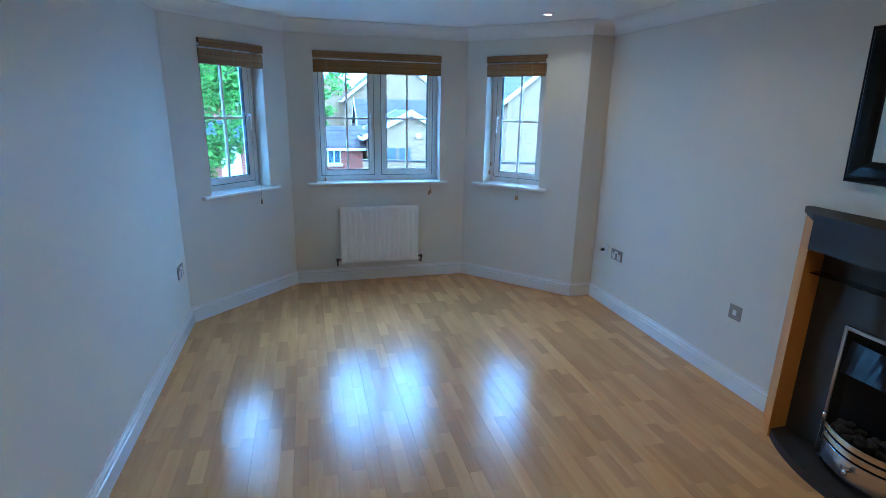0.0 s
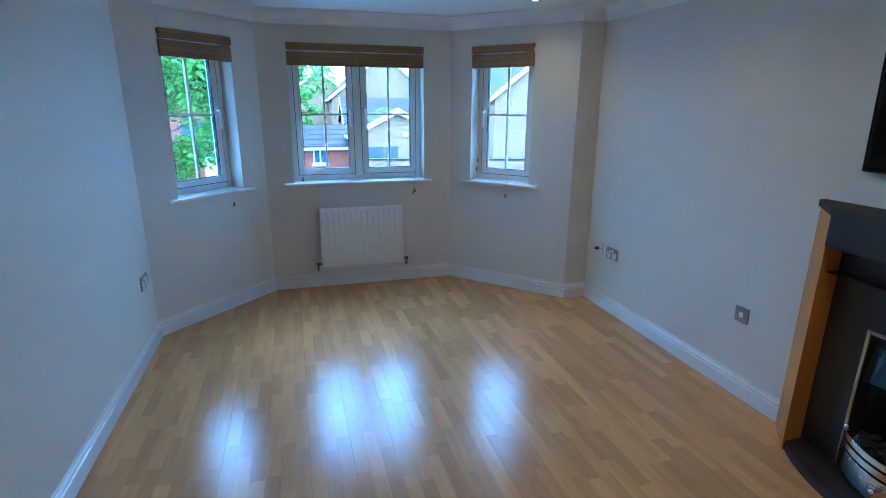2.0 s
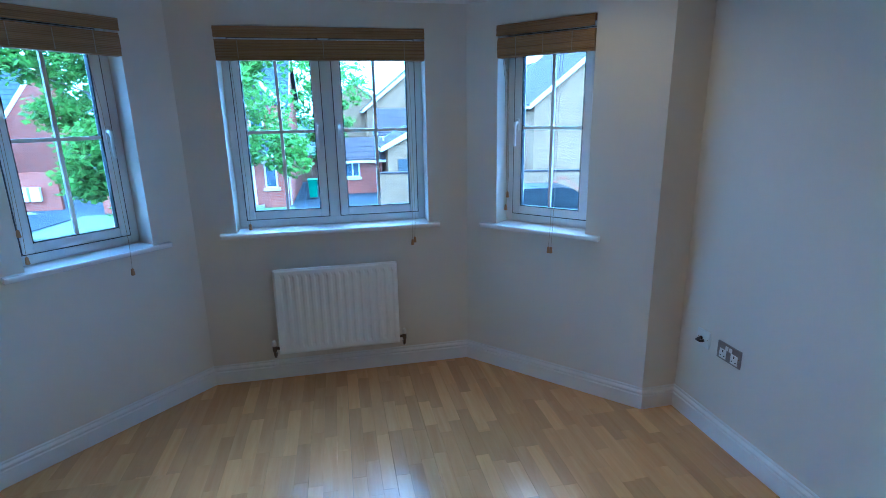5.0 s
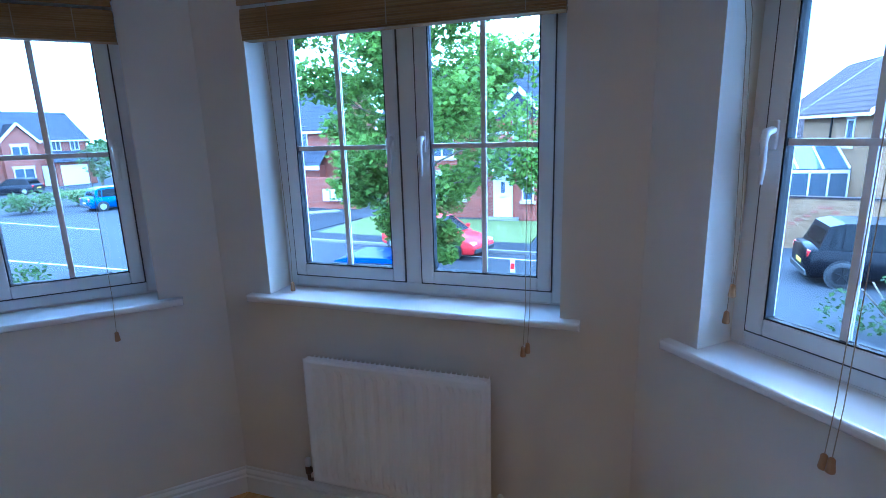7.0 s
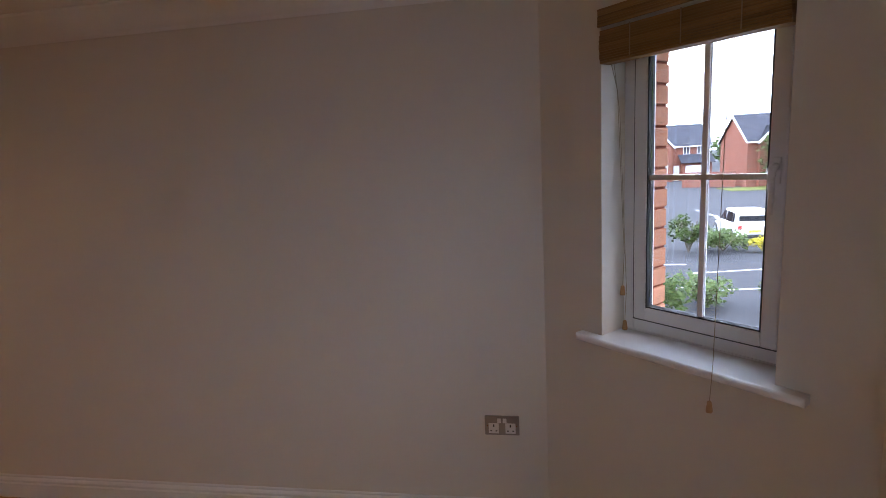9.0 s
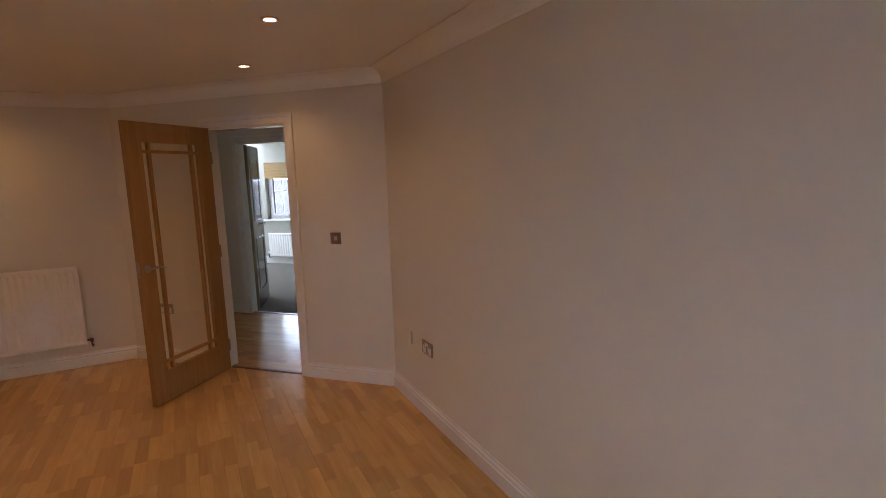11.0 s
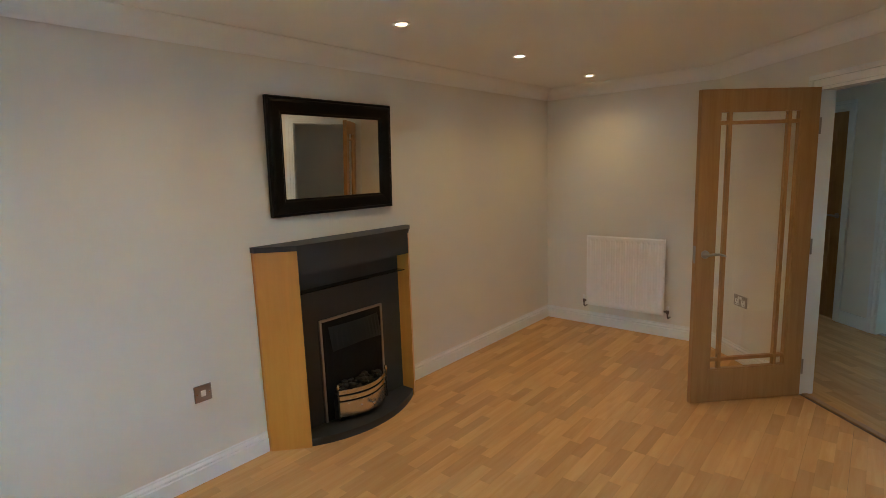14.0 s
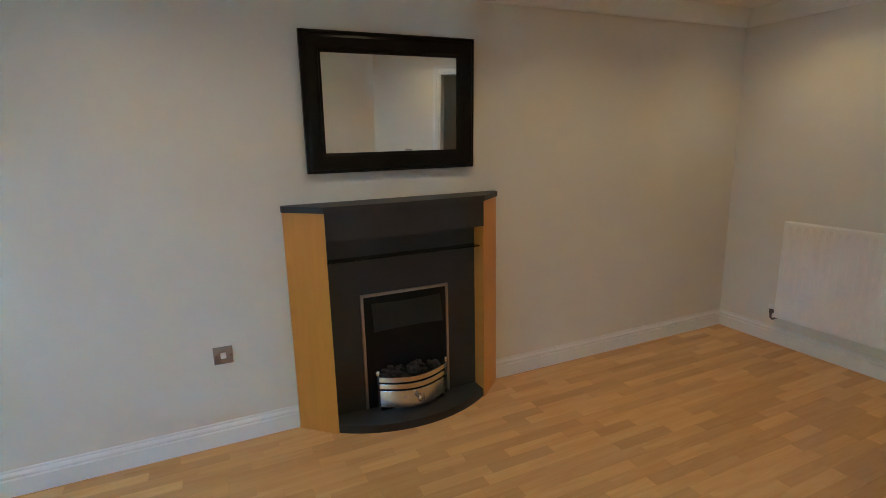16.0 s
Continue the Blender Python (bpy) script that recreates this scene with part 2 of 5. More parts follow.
def box(bm, x0, x1, y0, y1, z0, z1, bevel=0.0):
    """Adds a box, its edges softened by bevel."""
    r = bmesh.ops.create_cube(bm, size=1.0)
    for v in r["verts"]:
        v.co = Vector(((x0 + x1) / 2 + v.co.x * (x1 - x0), (y0 + y1) / 2 + v.co.y * (y1 - y0), (z0 + z1) / 2 + v.co.z * (z1 - z0)))
    if bevel:
        es = {e for v in r["verts"] for e in v.link_edges}
        bmesh.ops.bevel(bm, geom=list(es), offset=bevel, segments=2, profile=0.6, affect="EDGES")
    return bm


def boxes(*list_of, bevel=0.0):
    bm = bmesh.new()
    for b in list_of:
        box(bm, *b, bevel=bevel)
    return bm


def prism(bm, pts, z0, z1):
    """Adds an upright prism over a plan of (x, y) points, counter-clockwise."""
    lo = [bm.verts.new((x, y, z0)) for x, y in pts]
    hi = [bm.verts.new((x, y, z1)) for x, y in pts]
    n = len(pts)
    bm.faces.new(lo[::-1])
    bm.faces.new(hi)
    for i in range(n):
        bm.faces.new((lo[i], lo[(i + 1) % n], hi[(i + 1) % n], hi[i]))
    return bm


def extrude_x(bm, pts, x0, x1):
    """Adds a bar of the profile (y, z) from x0 to x1."""
    a = [bm.verts.new((x0, y, z)) for y, z in pts]
    b = [bm.verts.new((x1, y, z)) for y, z in pts]
    n = len(pts)
    bm.faces.new(a)
    bm.faces.new(b[::-1])
    for i in range(n):
        bm.faces.new((a[i], b[i], b[(i + 1) % n], a[(i + 1) % n]))
    bmesh.ops.recalc_face_normals(bm, faces=bm.faces[:])
    return bm


def tube(bm, pts, r, sides=8, taper=None):
    """Adds a round rod through points; taper gives the radius at each point."""
    rings = []
    for i, p in enumerate(pts):
        p = Vector(p)
        a, b = Vector(pts[max(i - 1, 0)]), Vector(pts[min(i + 1, len(pts) - 1)])
        d = (b - a).normalized()
        u = d.orthogonal().normalized() if i == 0 else (rings_u - d * rings_u.dot(d)).normalized()
        rings_u = u
        w = d.cross(u)
        rad = taper[i] if taper else r
        rings.append([bm.verts.new(p + (u * math.cos(k * math.tau / sides) + w * math.sin(k * math.tau / sides)) * rad) for k in range(sides)])
    for q, s in zip(rings, rings[1:]):
        for k in range(sides):
            bm.faces.new((q[k], q[(k + 1) % sides], s[(k + 1) % sides], s[k]))
    bm.faces.new(rings[0][::-1])
    bm.faces.new(rings[-1])
    return bm


def lathe(bm, prof, axis="z", sides=20, at=(0, 0, 0)):
    """Adds a turned shape from (radius, height) points round an axis."""
    rings = []
    for r, h in prof:
        ring = []
        for k in range(sides):
            c, s = math.cos(k * math.tau / sides) * r, math.sin(k * math.tau / sides) * r
            p = {"z": (c, s, h), "y": (c, h, s), "x": (h, c, s)}[axis]
            ring.append(bm.verts.new(Vector(p) + Vector(at)))
        rings.append(ring)
    for q, s in zip(rings, rings[1:]):
        for k in range(sides):
            bm.faces.new((q[k], q[(k + 1) % sides], s[(k + 1) % sides], s[k]))
    bm.faces.new(rings[0])
    bm.faces.new(rings[-1])
    bmesh.ops.recalc_face_normals(bm, faces=bm.faces[:])
    return bm


# ---- plan of the room ----
H = 2.315
XR, YB, YC = 3.365, -0.88, 5.195
PERIM = [(0, 0.93), (0, 4.42), (0.768, YC), (2.385, YC), (3.165, 4.355), (XR, 4.355), (XR, YB), (1.81, YB)]
NW = len(PERIM)


def heading(i):
    a, b = Vector(PERIM[i % NW]), Vector(PERIM[(i + 1) % NW])
    return (b - a).normalized(), (b - a).length


def turn_at(i):
    """Right turn at corner i, radians."""
    a, b = heading(i - 1)[0], heading(i)[0]
    return math.atan2(a.y * b.x - a.x * b.y, a.dot(b))


def wall_pose(i):
    d, _ = heading(i)
    return pose(*PERIM[i], 0, 0, 0, math.degrees(math.atan2(d.y, d.x)))


def corner_shift(i, d):
    """How far along its wall a mitred corner moves at depth d outward."""
    return d * math.tan(turn_at(i) / 2)


def wall(name, i, holes, v0, v1, material, label, z1=H + 0.12, z0=-0.1):
    """A wall between depths v0 and v1 outside the room's face, with openings (u0, u1, z0, z1) cut through."""
    L = heading(i)[1]
    bm = bmesh.new()

    def piece(u0, u1, za, zb):
        s0 = [corner_shift(i, v) if u0 == 0 else 0 for v in (v0, v1)]
        s1 = [corner_shift(i + 1, v) if u1 == L else 0 for v in (v0, v1)]
        prism(bm, [(u0 - s0[0], v0), (u1 + s1[0], v0), (u1 + s1[1], v1), (u0 - s0[1], v1)], za, zb)
    cuts = sorted(holes)
    at = 0
    for u0, u1, za, zb in cuts:
        piece(at, u0, z0, z1)
        if za > -0.1:
            piece(u0, u1, -0.1, za)
        piece(u0, u1, zb, z1)
        at = u1
    piece(at, L, z0, z1)
    ob = part(name, bm, material)
    ob.matrix_world = wall_pose(i)
    return tagged(ob, label, "wall", kind="structure")


SILL, HEAD = 0.95, 2.08
WIN = {1: (0.278, 0.850), 2: (0.228, 1.368), 3: (0.212, 0.775)}
LD = heading(7)[1]
DOOR_S = (0.80, 1.565)
DOOR_U = (LD - DOOR_S[1], LD - DOOR_S[0])
NAMES = ["wall_left", "wall_bay_left", "wall_bay_centre", "wall_bay_right", "wall_bay_return", "wall_right", "wall_back", "wall_door"]
for i, nm in enumerate(NAMES):
    holes = []
    if i in WIN:
        holes = [(*WIN[i], SILL - 0.0285, HEAD)]
    if i == 7:
        holes = [(*DOOR_U, -0.1, 2.0)]
    wall(nm, i, holes, 0, 0.10 if i == 7 else 0.165, WALL, "cream painted plaster wall", H + 0.12)
for i in (0, 1, 2, 3, 4):
    wall("outer_brick_wall_%d" % i, i, [(WIN[i][0] + (0.045 if i == 1 else -0.05), WIN[i][1] + 0.07, SILL - 0.08, HEAD + 0.02)] if i in WIN else [], 0.166, 0.33 if i == 1 else 0.29, RED_BRICK, "red brick outer wall of the house")

for i in range(NW - 1):
    wall("lower_storey_wall_%d" % i, i, [], 0.02, 0.33 if i == 1 else 0.29, RED_BRICK, "red brick wall of the storey below", -0.101, -2.75)

# ceiling
bm = bmesh.new()
prism(bm, [(-0.5, -1.3), (3.7, -1.3), (3.7, 5.6), (-0.5, 5.6)], H, H + 0.1)
tagged(part("ceiling", bm, CEIL), "flat white painted ceiling with recessed lamps", "ceiling", kind="structure")


def swept(name, i, prof, material, u0=None, u1=None):
    """A moulding along wall i; profile points (inward depth, z), mitred at the corners unless an end is given."""
    L = heading(i)[1]
    bm = bmesh.new()
    a = [bm.verts.new(((u0 if u0 is not None else -corner_shift(i, -d)), -d, z)) for d, z in prof]
    b = [bm.verts.new(((u1 if u1 is not None else L + corner_shift(i + 1, -d)), -d, z)) for d, z in prof]
    for k in range(len(prof) - 1):
        bm.faces.new((a[k], b[k], b[k + 1], a[k + 1]))
    if u0 is not None:
        bm.faces.new(a)
    if u1 is not None:
        bm.faces.new(b)
    bmesh.ops.recalc_face_normals(bm, faces=bm.faces[:])
    ob = part(name, bm, material)
    ob.matrix_world = wall_pose(i)
    return ob


BASE = [(0, 0), (0.018, 0), (0.018, 0.078), (0.011, 0.083), (0.011, 0.088), (0.016, 0.091), (0.016, 0.098), (0.012, 0.104), (0.006, 0.110), (0.006, 0.117), (0.003, 0.122), (0, 0.122)]
COVE = [(0, H - 0.102), (0.004, H - 0.102)]
COVE += [(0.098 - 0.089 * math.cos(radians(a)), H - 0.098 + 0.089 * math.sin(radians(a))) for a in range(5, 90, 8)] + [(0.100, H - 0.004), (0.100, H)]
ARCH = 0.055
for i in range(NW):
    if i == 7:
        swept("baseboard_1", i, BASE, GLOSS, u1=DOOR_U[0] - ARCH)
        ob = swept("baseboard_2", i, BASE, GLOSS, u0=DOOR_U[1] + ARCH)
        for o in (bpy.data.objects["baseboard_1"], ob):
            tagged(o, "white gloss moulded skirting board", "skirting", kind="structure")
    elif i == 5:
        swept("baseboard_3", i, BASE, GLOSS, u1=4.355 - 2.412)
        swept("baseboard_4", i, BASE, GLOSS, u0=4.355 - 1.198)
        for o in ("baseboard_3", "baseboard_4"):
            tagged(bpy.data.objects[o], "white gloss moulded skirting board", "skirting", kind="structure")
    else:
        tagged(swept("baseboard", i, BASE, GLOSS), "white gloss moulded skirting board", "skirting", kind="structure")
    tagged(swept("coving", i, COVE, CEIL), "white concave plaster coving", "coving", kind="structure")

# ---- windows, sills and blinds ----
def casement(parent, u0, u1, z0, z1, hinge, va=0.10):
    """One sash with glass, gasket and glazing bars, in the wall's own axes."""
    s = 0.048
    bm = boxes((u0, u0 + s, va + 0.004, va + 0.06, z0, z1), (u1 - s, u1, va + 0.004, va + 0.06, z0, z1),
               (u0 + s, u1 - s, va + 0.004, va + 0.06, z0, z0 + s), (u0 + s, u1 - s, va + 0.004, va + 0.06, z1 - s, z1), bevel=0.006)
    sash = part("sash", bm, UPVC, parent)
    g = s - 0.004
    w = 0.008
    bm = boxes((u0 + g, u0 + g + w, va + 0.008, va + 0.045, z0 + g, z1 - g), (u1 - g - w, u1 - g, va + 0.008, va + 0.045, z0 + g, z1 - g),
               (u0 + g, u1 - g, va + 0.008, va + 0.045, z0 + g, z0 + g + w), (u0 + g, u1 - g, va + 0.008, va + 0.045, z1 - g - w, z1 - g))
    part("gasket", bm, RUBBER, sash, "black rubber glazing seal")
    e = 0.0045
    part("weather_seal", boxes((u0 - e, u0, va + 0.010, va + 0.05, z0 - e, z1 + e), (u1, u1 + e, va + 0.010, va + 0.05, z0 - e, z1 + e), (u0, u1, va + 0.010, va + 0.05, z0 - e, z0), (u0, u1, va + 0.010, va + 0.05, z1, z1 + e)), SEAL, sash, "grey weather seal")
    um, zm = (u0 + u1) / 2, (z0 + z1) / 2
    k = part("pane", boxes((u0 + g + w, u1 - g - w, va + 0.026, va + 0.032, z0 + g + w, z1 - g - w)), GLASS, sash)
    k.visible_shadow = False
    b = 0.009
    part("glazing_bar", boxes((um - b, um + b, va + 0.018, va + 0.0255, z0 + s, z1 - s), (um - b, um + b, va + 0.0325, va + 0.04, z0 + s, z1 - s), bevel=0.002), UPVC, sash)
    part("glazing_bar", boxes((u0 + s, u1 - s, va + 0.0175, va + 0.0255, zm - b, zm + b), (u0 + s, u1 - s, va + 0.0325, va + 0.0405, zm - b, zm + b), bevel=0.002), UPVC, sash)
    hu = u1 - s / 2 if hinge == "l" else u0 + s / 2
    bm = bmesh.new()
    box(bm, hu - 0.012, hu + 0.012, va - 0.006, va + 0.004, zm - 0.02, zm + 0.055, bevel=0.004)
    tube(bm, [(hu, va - 0.005, zm + 0.03), (hu, va - 0.03, zm + 0.025), (hu, va - 0.036, zm), (hu, va - 0.03, zm - 0.05), (hu, va - 0.034, zm - 0.105)], 0.008, 8, [0.011, 0.012, 0.010, 0.008, 0.007])
    part("handle", bm, UPVC, sash, "white cranked window handle", True)
    return sash


def window(idx, i, u0, u1, lights):
    w = thing("window_%d" % idx, wall_pose(i), "white plastic casement window with glazing bars", "window", kind="structure")
    f = 0.042
    z0, z1 = SILL + 0.004, HEAD
    va = 0.135
    bars = [(u0, u0 + f, va, va + 0.065, z0, z1), (u1 - f, u1, va, va + 0.065, z0, z1), (u0 + f, u1 - f, va, va + 0.065, z0, z0 + f), (u0 + f, u1 - f, va, va + 0.065, z1 - f, z1)]
    um = (u0 + u1) / 2
    if lights == 2:
        bars.append((um - 0.032, um + 0.032, va, va + 0.065, z0 + f, z1 - f))
    part("window_frame", boxes(*bars, bevel=0.004), UPVC, w)
    part("packer", boxes((u0 + 0.001, u1 - 0.001, 0.1355, 0.20, SILL - 0.0275, SILL + 0.0035)), UPVC, w, "white frame extender")
    part("outer_sill", boxes((u0 - 0.02, u1 + 0.02, 0.2005, 0.33 if i != 1 else 0.36, SILL - 0.075, SILL - 0.012), bevel=0.008), UPVC, w, "white outer sill")
    e = 0.004
    if lights == 2:
        casement(w, u0 + f + e, um - 0.032 - e, z0 + f + e, z1 - f - e, "l", va - 0.014)
        casement(w, um + 0.032 + e, u1 - f - e, z0 + f + e, z1 - f - e, "r", va - 0.014)
    else:
        casement(w, u0 + f + e, u1 - f - e, z0 + f + e, z1 - f - e, "l" if i == 1 else "r", va - 0.014)
    return w


def sill(i, u0, u1, o0, o1):
    """Sill board with rounded nose and horns past the opening."""
    bm = bmesh.new()
    t = 0.028
    pts = [(o0, -0.0005), (o0, -0.045), (o1, -0.045), (o1, -0.0005), (u1 - 0.001, -0.0005), (u1 - 0.001, 0.1345), (u0 + 0.001, 0.1345), (u0 + 0.001, -0.0005)]
    prism(bm, pts, SILL - t, SILL)
    es = [e for e in bm.edges if all(v.co.y < -0.04 for v in e.verts) or (abs(e.verts[0].co.x - e.verts[1].co.x) < 1e-5 and e.verts[0].co.x in (bm.verts and (o0, o1)))]
    bmesh.ops.bevel(bm, geom=es, offset=0.011, segments=4, profile=0.5, affect="EDGES")
    ob = part("window_sill", bm, GLOSS, smooth=False)
    ob.matrix_world = wall_pose(i)
    return tagged(ob, "white gloss window board with rounded nose", "window sill", kind="structure")


def toggle(parent, u, v, z, top):
    """Blind cord hanging from top to a turned wooden toggle."""
    bm = bmesh.new()
    sway = 0.012
    tube(bm, [(u, 0.012, top), (u + sway * 0.3, 0.5 * v, (top + z) * 0.6), (u + sway * 0.5, v, z + 0.12), (u, v, z)], 0.0011, 5)
    part("cord", bm, CORD, parent, "thin cream pull cord")
    part("toggle", lathe(bmesh.new(), [(0.003, 0.0), (0.007, -0.004), (0.0075, -0.012), (0.010, -0.032), (0.009, -0.036), (0.002, -0.036)], "z", 12, (u, v, z)), TOGGLE, parent, "small turned wooden toggle", True)


def blind(i, u0, u1, toggles):
    b = thing("roman_blind", wall_pose(i), "raised woven bamboo roman blind in the window head", "blind", "bamboo blinds at the bay")
    random.seed(40 + i)
    part("head_rail", boxes((u0 + 0.004, u1 - 0.004, 0.006, 0.05, HEAD - 0.03, HEAD - 0.002), bevel=0.003), TIMBER, b)
    # valance and folded stack, each of thin slats
    for nm, za, zb, va, n in (("valance", HEAD - 0.062, HEAD - 0.006, -0.026, 8), ("folded_stack", HEAD - 0.176, HEAD - 0.071, -0.012, 14)):
        h = (zb - za) / n
        base = part(nm, boxes((u0 + 0.006, u1 - 0.006, va + 0.003, va + 0.006, za + 0.002, zb - 0.002)), BAMBOO, b)
        for k in range(n):
            bm = bmesh.new()
            d = 0.006 * math.sin(math.pi * (k + 0.5) / n) if nm == "folded_stack" else 0.0
            box(bm, u0 + 0.003 + random.uniform(0, 0.002), u1 - 0.003 - random.uniform(0, 0.002), va - d, va - d + (0.05 if nm == "folded_stack" else 0.008), za + k * h, za + (k + 1) * h - 0.0008)
            part("slat", bm, BAMBOO, base)
    for u in (u0 + 0.12, u1 - 0.12, (u0 + u1) / 2):
        part("stitching", boxes((u - 0.0015, u + 0.0015, -0.0195, -0.0175, HEAD - 0.168, HEAD - 0.07)), CORD, b)
    for u, v, z in toggles:
        toggle(b, u, v, z, HEAD - 0.18)
    return b


window(1, 1, *WIN[1], 1)
window(2, 2, *WIN[2], 2)
window(3, 3, *WIN[3], 1)
sill(1, *WIN[1], 0.190, 0.935)
sill(2, *WIN[2], 0.14, 1.435)
sill(3, *WIN[3], 0.115, 0.86)
blind(1, *WIN[1], [(0.70, -0.055, 0.865), (0.31, 0.08, 1.13), (0.32, 0.08, 1.00)])
blind(2, *WIN[2], [(1.255, -0.055, 0.86), (1.27, -0.055, 0.875), (0.30, 0.05, 0.99)])
blind(3, *WIN[3], [(0.585, -0.055, 0.865), (0.60, -0.055, 0.865), (0.25, 0.07, 1.14), (0.24, 0.07, 1.06)])


# ---- fixtures on the walls ----
def radiator(m, w, z0, z1, label):
    """Panel radiator; local x along the wall from 0 to w, y out of the wall (0 is the plaster)."""
    r = thing("radiator", m, label, "radiator", "panel radiators")
    n = int(w / 0.05)
    bm = bmesh.new()
    y0, h = 0.095, z1 - z0
    cols = []
    xs = [0.0, 0.014]
    step = (w - 0.05) / n
    for k in range(n):
        a = 0.025 + k * step
        xs += [a, a + step * 0.22, a + step * 0.5, a + step * 0.72]
    xs += [w - 0.014, w]
    rows = [(z0, 0), (z0 + 0.012, 0), (z0 + 0.03, 0), (z0 + 0.055, 1), (z1 - 0.055, 1), (z1 - 0.03, 0), (z1 - 0.012, 0), (z1, 0)]
    for j, x in enumerate(xs):
        col = []
        for z, on in rows:
            edge = z in (z0, z1) or x in (0.0, w)
            groove = on and 2 <= j < len(xs) - 2 and (j - 2) % 4 in (1, 2)
            col.append(bm.verts.new((x, y0 - (0.008 if edge else 0) - (0.006 if groove else 0), z)))
        cols.append(col)
    for a, b in zip(cols, cols[1:]):
        for k in range(len(rows) - 1):
            bm.faces.new((a[k], b[k], b[k + 1], a[k + 1]))
    bmesh.ops.recalc_face_normals(bm, faces=bm.faces[:])
    part("front_panel", bm, RADPAINT, r)
    part("back_panel", boxes((0.004, w - 0.004, 0.055, 0.0855, z0 + 0.004, z1 - 0.004), bevel=0.004), RADPAINT, r)
    bm = bmesh.new()
    for k in range(int(w / 0.02)):
        box(bm, 0.01 + k * 0.02, 0.0125 + k * 0.02, 0.04, 0.082, z1 - 0.014, z1 - 0.005)
    part("top_grille", bm, RADPAINT, r)
    for x in (0.1, w - 0.1):
        part("bracket", boxes((x - 0.012, x + 0.012, 0.0, 0.056, z0 + 0.06, z0 + 0.2)), RADPAINT, r)
    for x, s in ((-0.004, -1), (w + 0.004, 1)):
        bm = bmesh.new()
        tube(bm, [(x - s * 0.004, 0.07, z0 + 0.035), (x + s * 0.03, 0.07, z0 + 0.035)], 0.009, 10)
        lathe(bm, [(0.011, 0.0), (0.013, 0.006), (0.013, 0.03), (0.010, 0.036)], "z", 12, (x + s * 0.028, 0.07, z0 + 0.015))
        tube(bm, [(x + s * 0.028, 0.07, z0 + 0.02), (x + s * 0.028, 0.07, z0 - 0.01), (x + s * 0.028, 0.05, z0 - 0.03), (x + s * 0.028, 0.0, z0 - 0.03)], 0.0075, 8)
        v = part("valve", bm, BRONZE, r, "tarnished metal radiator valve", True)
        part("valve_cap", lathe(bmesh.new(), [(0.010, 0.0), (0.0125, 0.004), (0.0125, 0.03), (0.008, 0.036)], "z", 12, (x + s * 0.028, 0.07, z0 + 0.051)), WHITEPL, v, "white plastic valve cap", True)
    return r


radiator(pose(1.916, YC, 0, 0, 0, 180), 0.738, 0.193, 0.732, "white panel radiator under the bay window")
radiator(pose(2.163, YB, 0, 0, 0, 0), 0.728, 0.215, 0.902, "tall white panel radiator on the back wall")


def plate(name, m, w, kind, label, finish):
    """Electrical wall plate; local x along the wall, y out of it, centred at the origin."""
    p = thing(name, m, label, "switch" if kind == "rocker" else "socket", "electrical wall plates")
    h = 0.088
    part("plate", boxes((-w / 2, w / 2, 0.0, 0.008, -h / 2, h / 2), bevel=0.0025), finish, p)
    for x in (-w / 2 + 0.012, w / 2 - 0.012):
        part("screw", lathe(bmesh.new(), [(0.0035, 0.008), (0.0035, 0.009), (0.002, 0.0095)], "y", 10, (x, 0, 0)), CHROME, p)
    if kind == "double":
        for s in (-1, 1):
            cx = s * 0.036
            part("socket_face", boxes((cx - 0.022, cx + 0.022, 0.006, 0.0092, -0.036, 0.012), bevel=0.002), WHITEPL, p, "white plastic socket insert")
            bm = boxes((cx - 0.003, cx + 0.003, 0.008, 0.0097, -0.006, 0.006), (cx - 0.015, cx - 0.008, 0.008, 0.0097, -0.026, -0.021), (cx + 0.008, cx + 0.015, 0.008, 0.0097, -0.026, -0.021))
            part("pin_holes", bm, DARKPL, p, "dark pin slots")
            part("rocker", boxes((s * 0.012 - 0.008, s * 0.012 + 0.008, 0.007, 0.0125, 0.014, 0.034), bevel=0.002), WHITEPL, p, "white rocker switch")
    elif kind == "rocker":
        part("rocker", boxes((-0.013, 0.013, 0.006, 0.0125, -0.016, 0.016), bevel=0.003), WHITEPL, p, "white rocker switch")
    else:
        lathe(bm := bmesh.new(), [(0.009, 0.008), (0.009, 0.016), (0.006, 0.017)], "y", 14, (0.01, 0, 0))
        tube(bm, [(0.01, 0.016, 0), (0.005, 0.04, -0.004), (-0.02, 0.042, -0.002), (-0.034, 0.03, 0.004)], 0.007, 8)
        part("plug", bm, DARKPL, p, "black aerial plug", True)
    return p


ZS = 0.476
plate("wall_socket", pose(0, 4.228, ZS, 0, 0, -90), 0.148, "double", "brushed metal double socket near the bay window", NICKEL)
plate("wall_socket", pose(0, 1.528, ZS, 0, 0, -90), 0.148, "double", "brushed metal double socket on the long wall", NICKEL)
plate("wall_socket", pose(XR, 3.995, ZS, 0, 0, 90), 0.148, "double", "brushed metal double socket near the bay corner", NICKEL)
plate("aerial_socket", pose(XR, 4.172, ZS + 0.005, 0, 0, 90), 0.088, "aerial", "white aerial plate with a black plug fitted", WHITEPL)
plate("fused_switch", pose(XR, 2.743, ZS, 0, 0, 90), 0.088, "rocker", "brushed metal fused switch beside the fireplace", NICKEL)
plate("light_switch", pose(0.310, 0.620, 1.122, 0, 0, -45), 0.088, "rocker", "brushed metal light switch beside the doorway", NICKEL)
plate("wall_socket", pose(1.530, -0.600, 0.483, 0, 0, -45), 0.148, "double", "brushed metal double socket behind the glazed door", NICKEL)

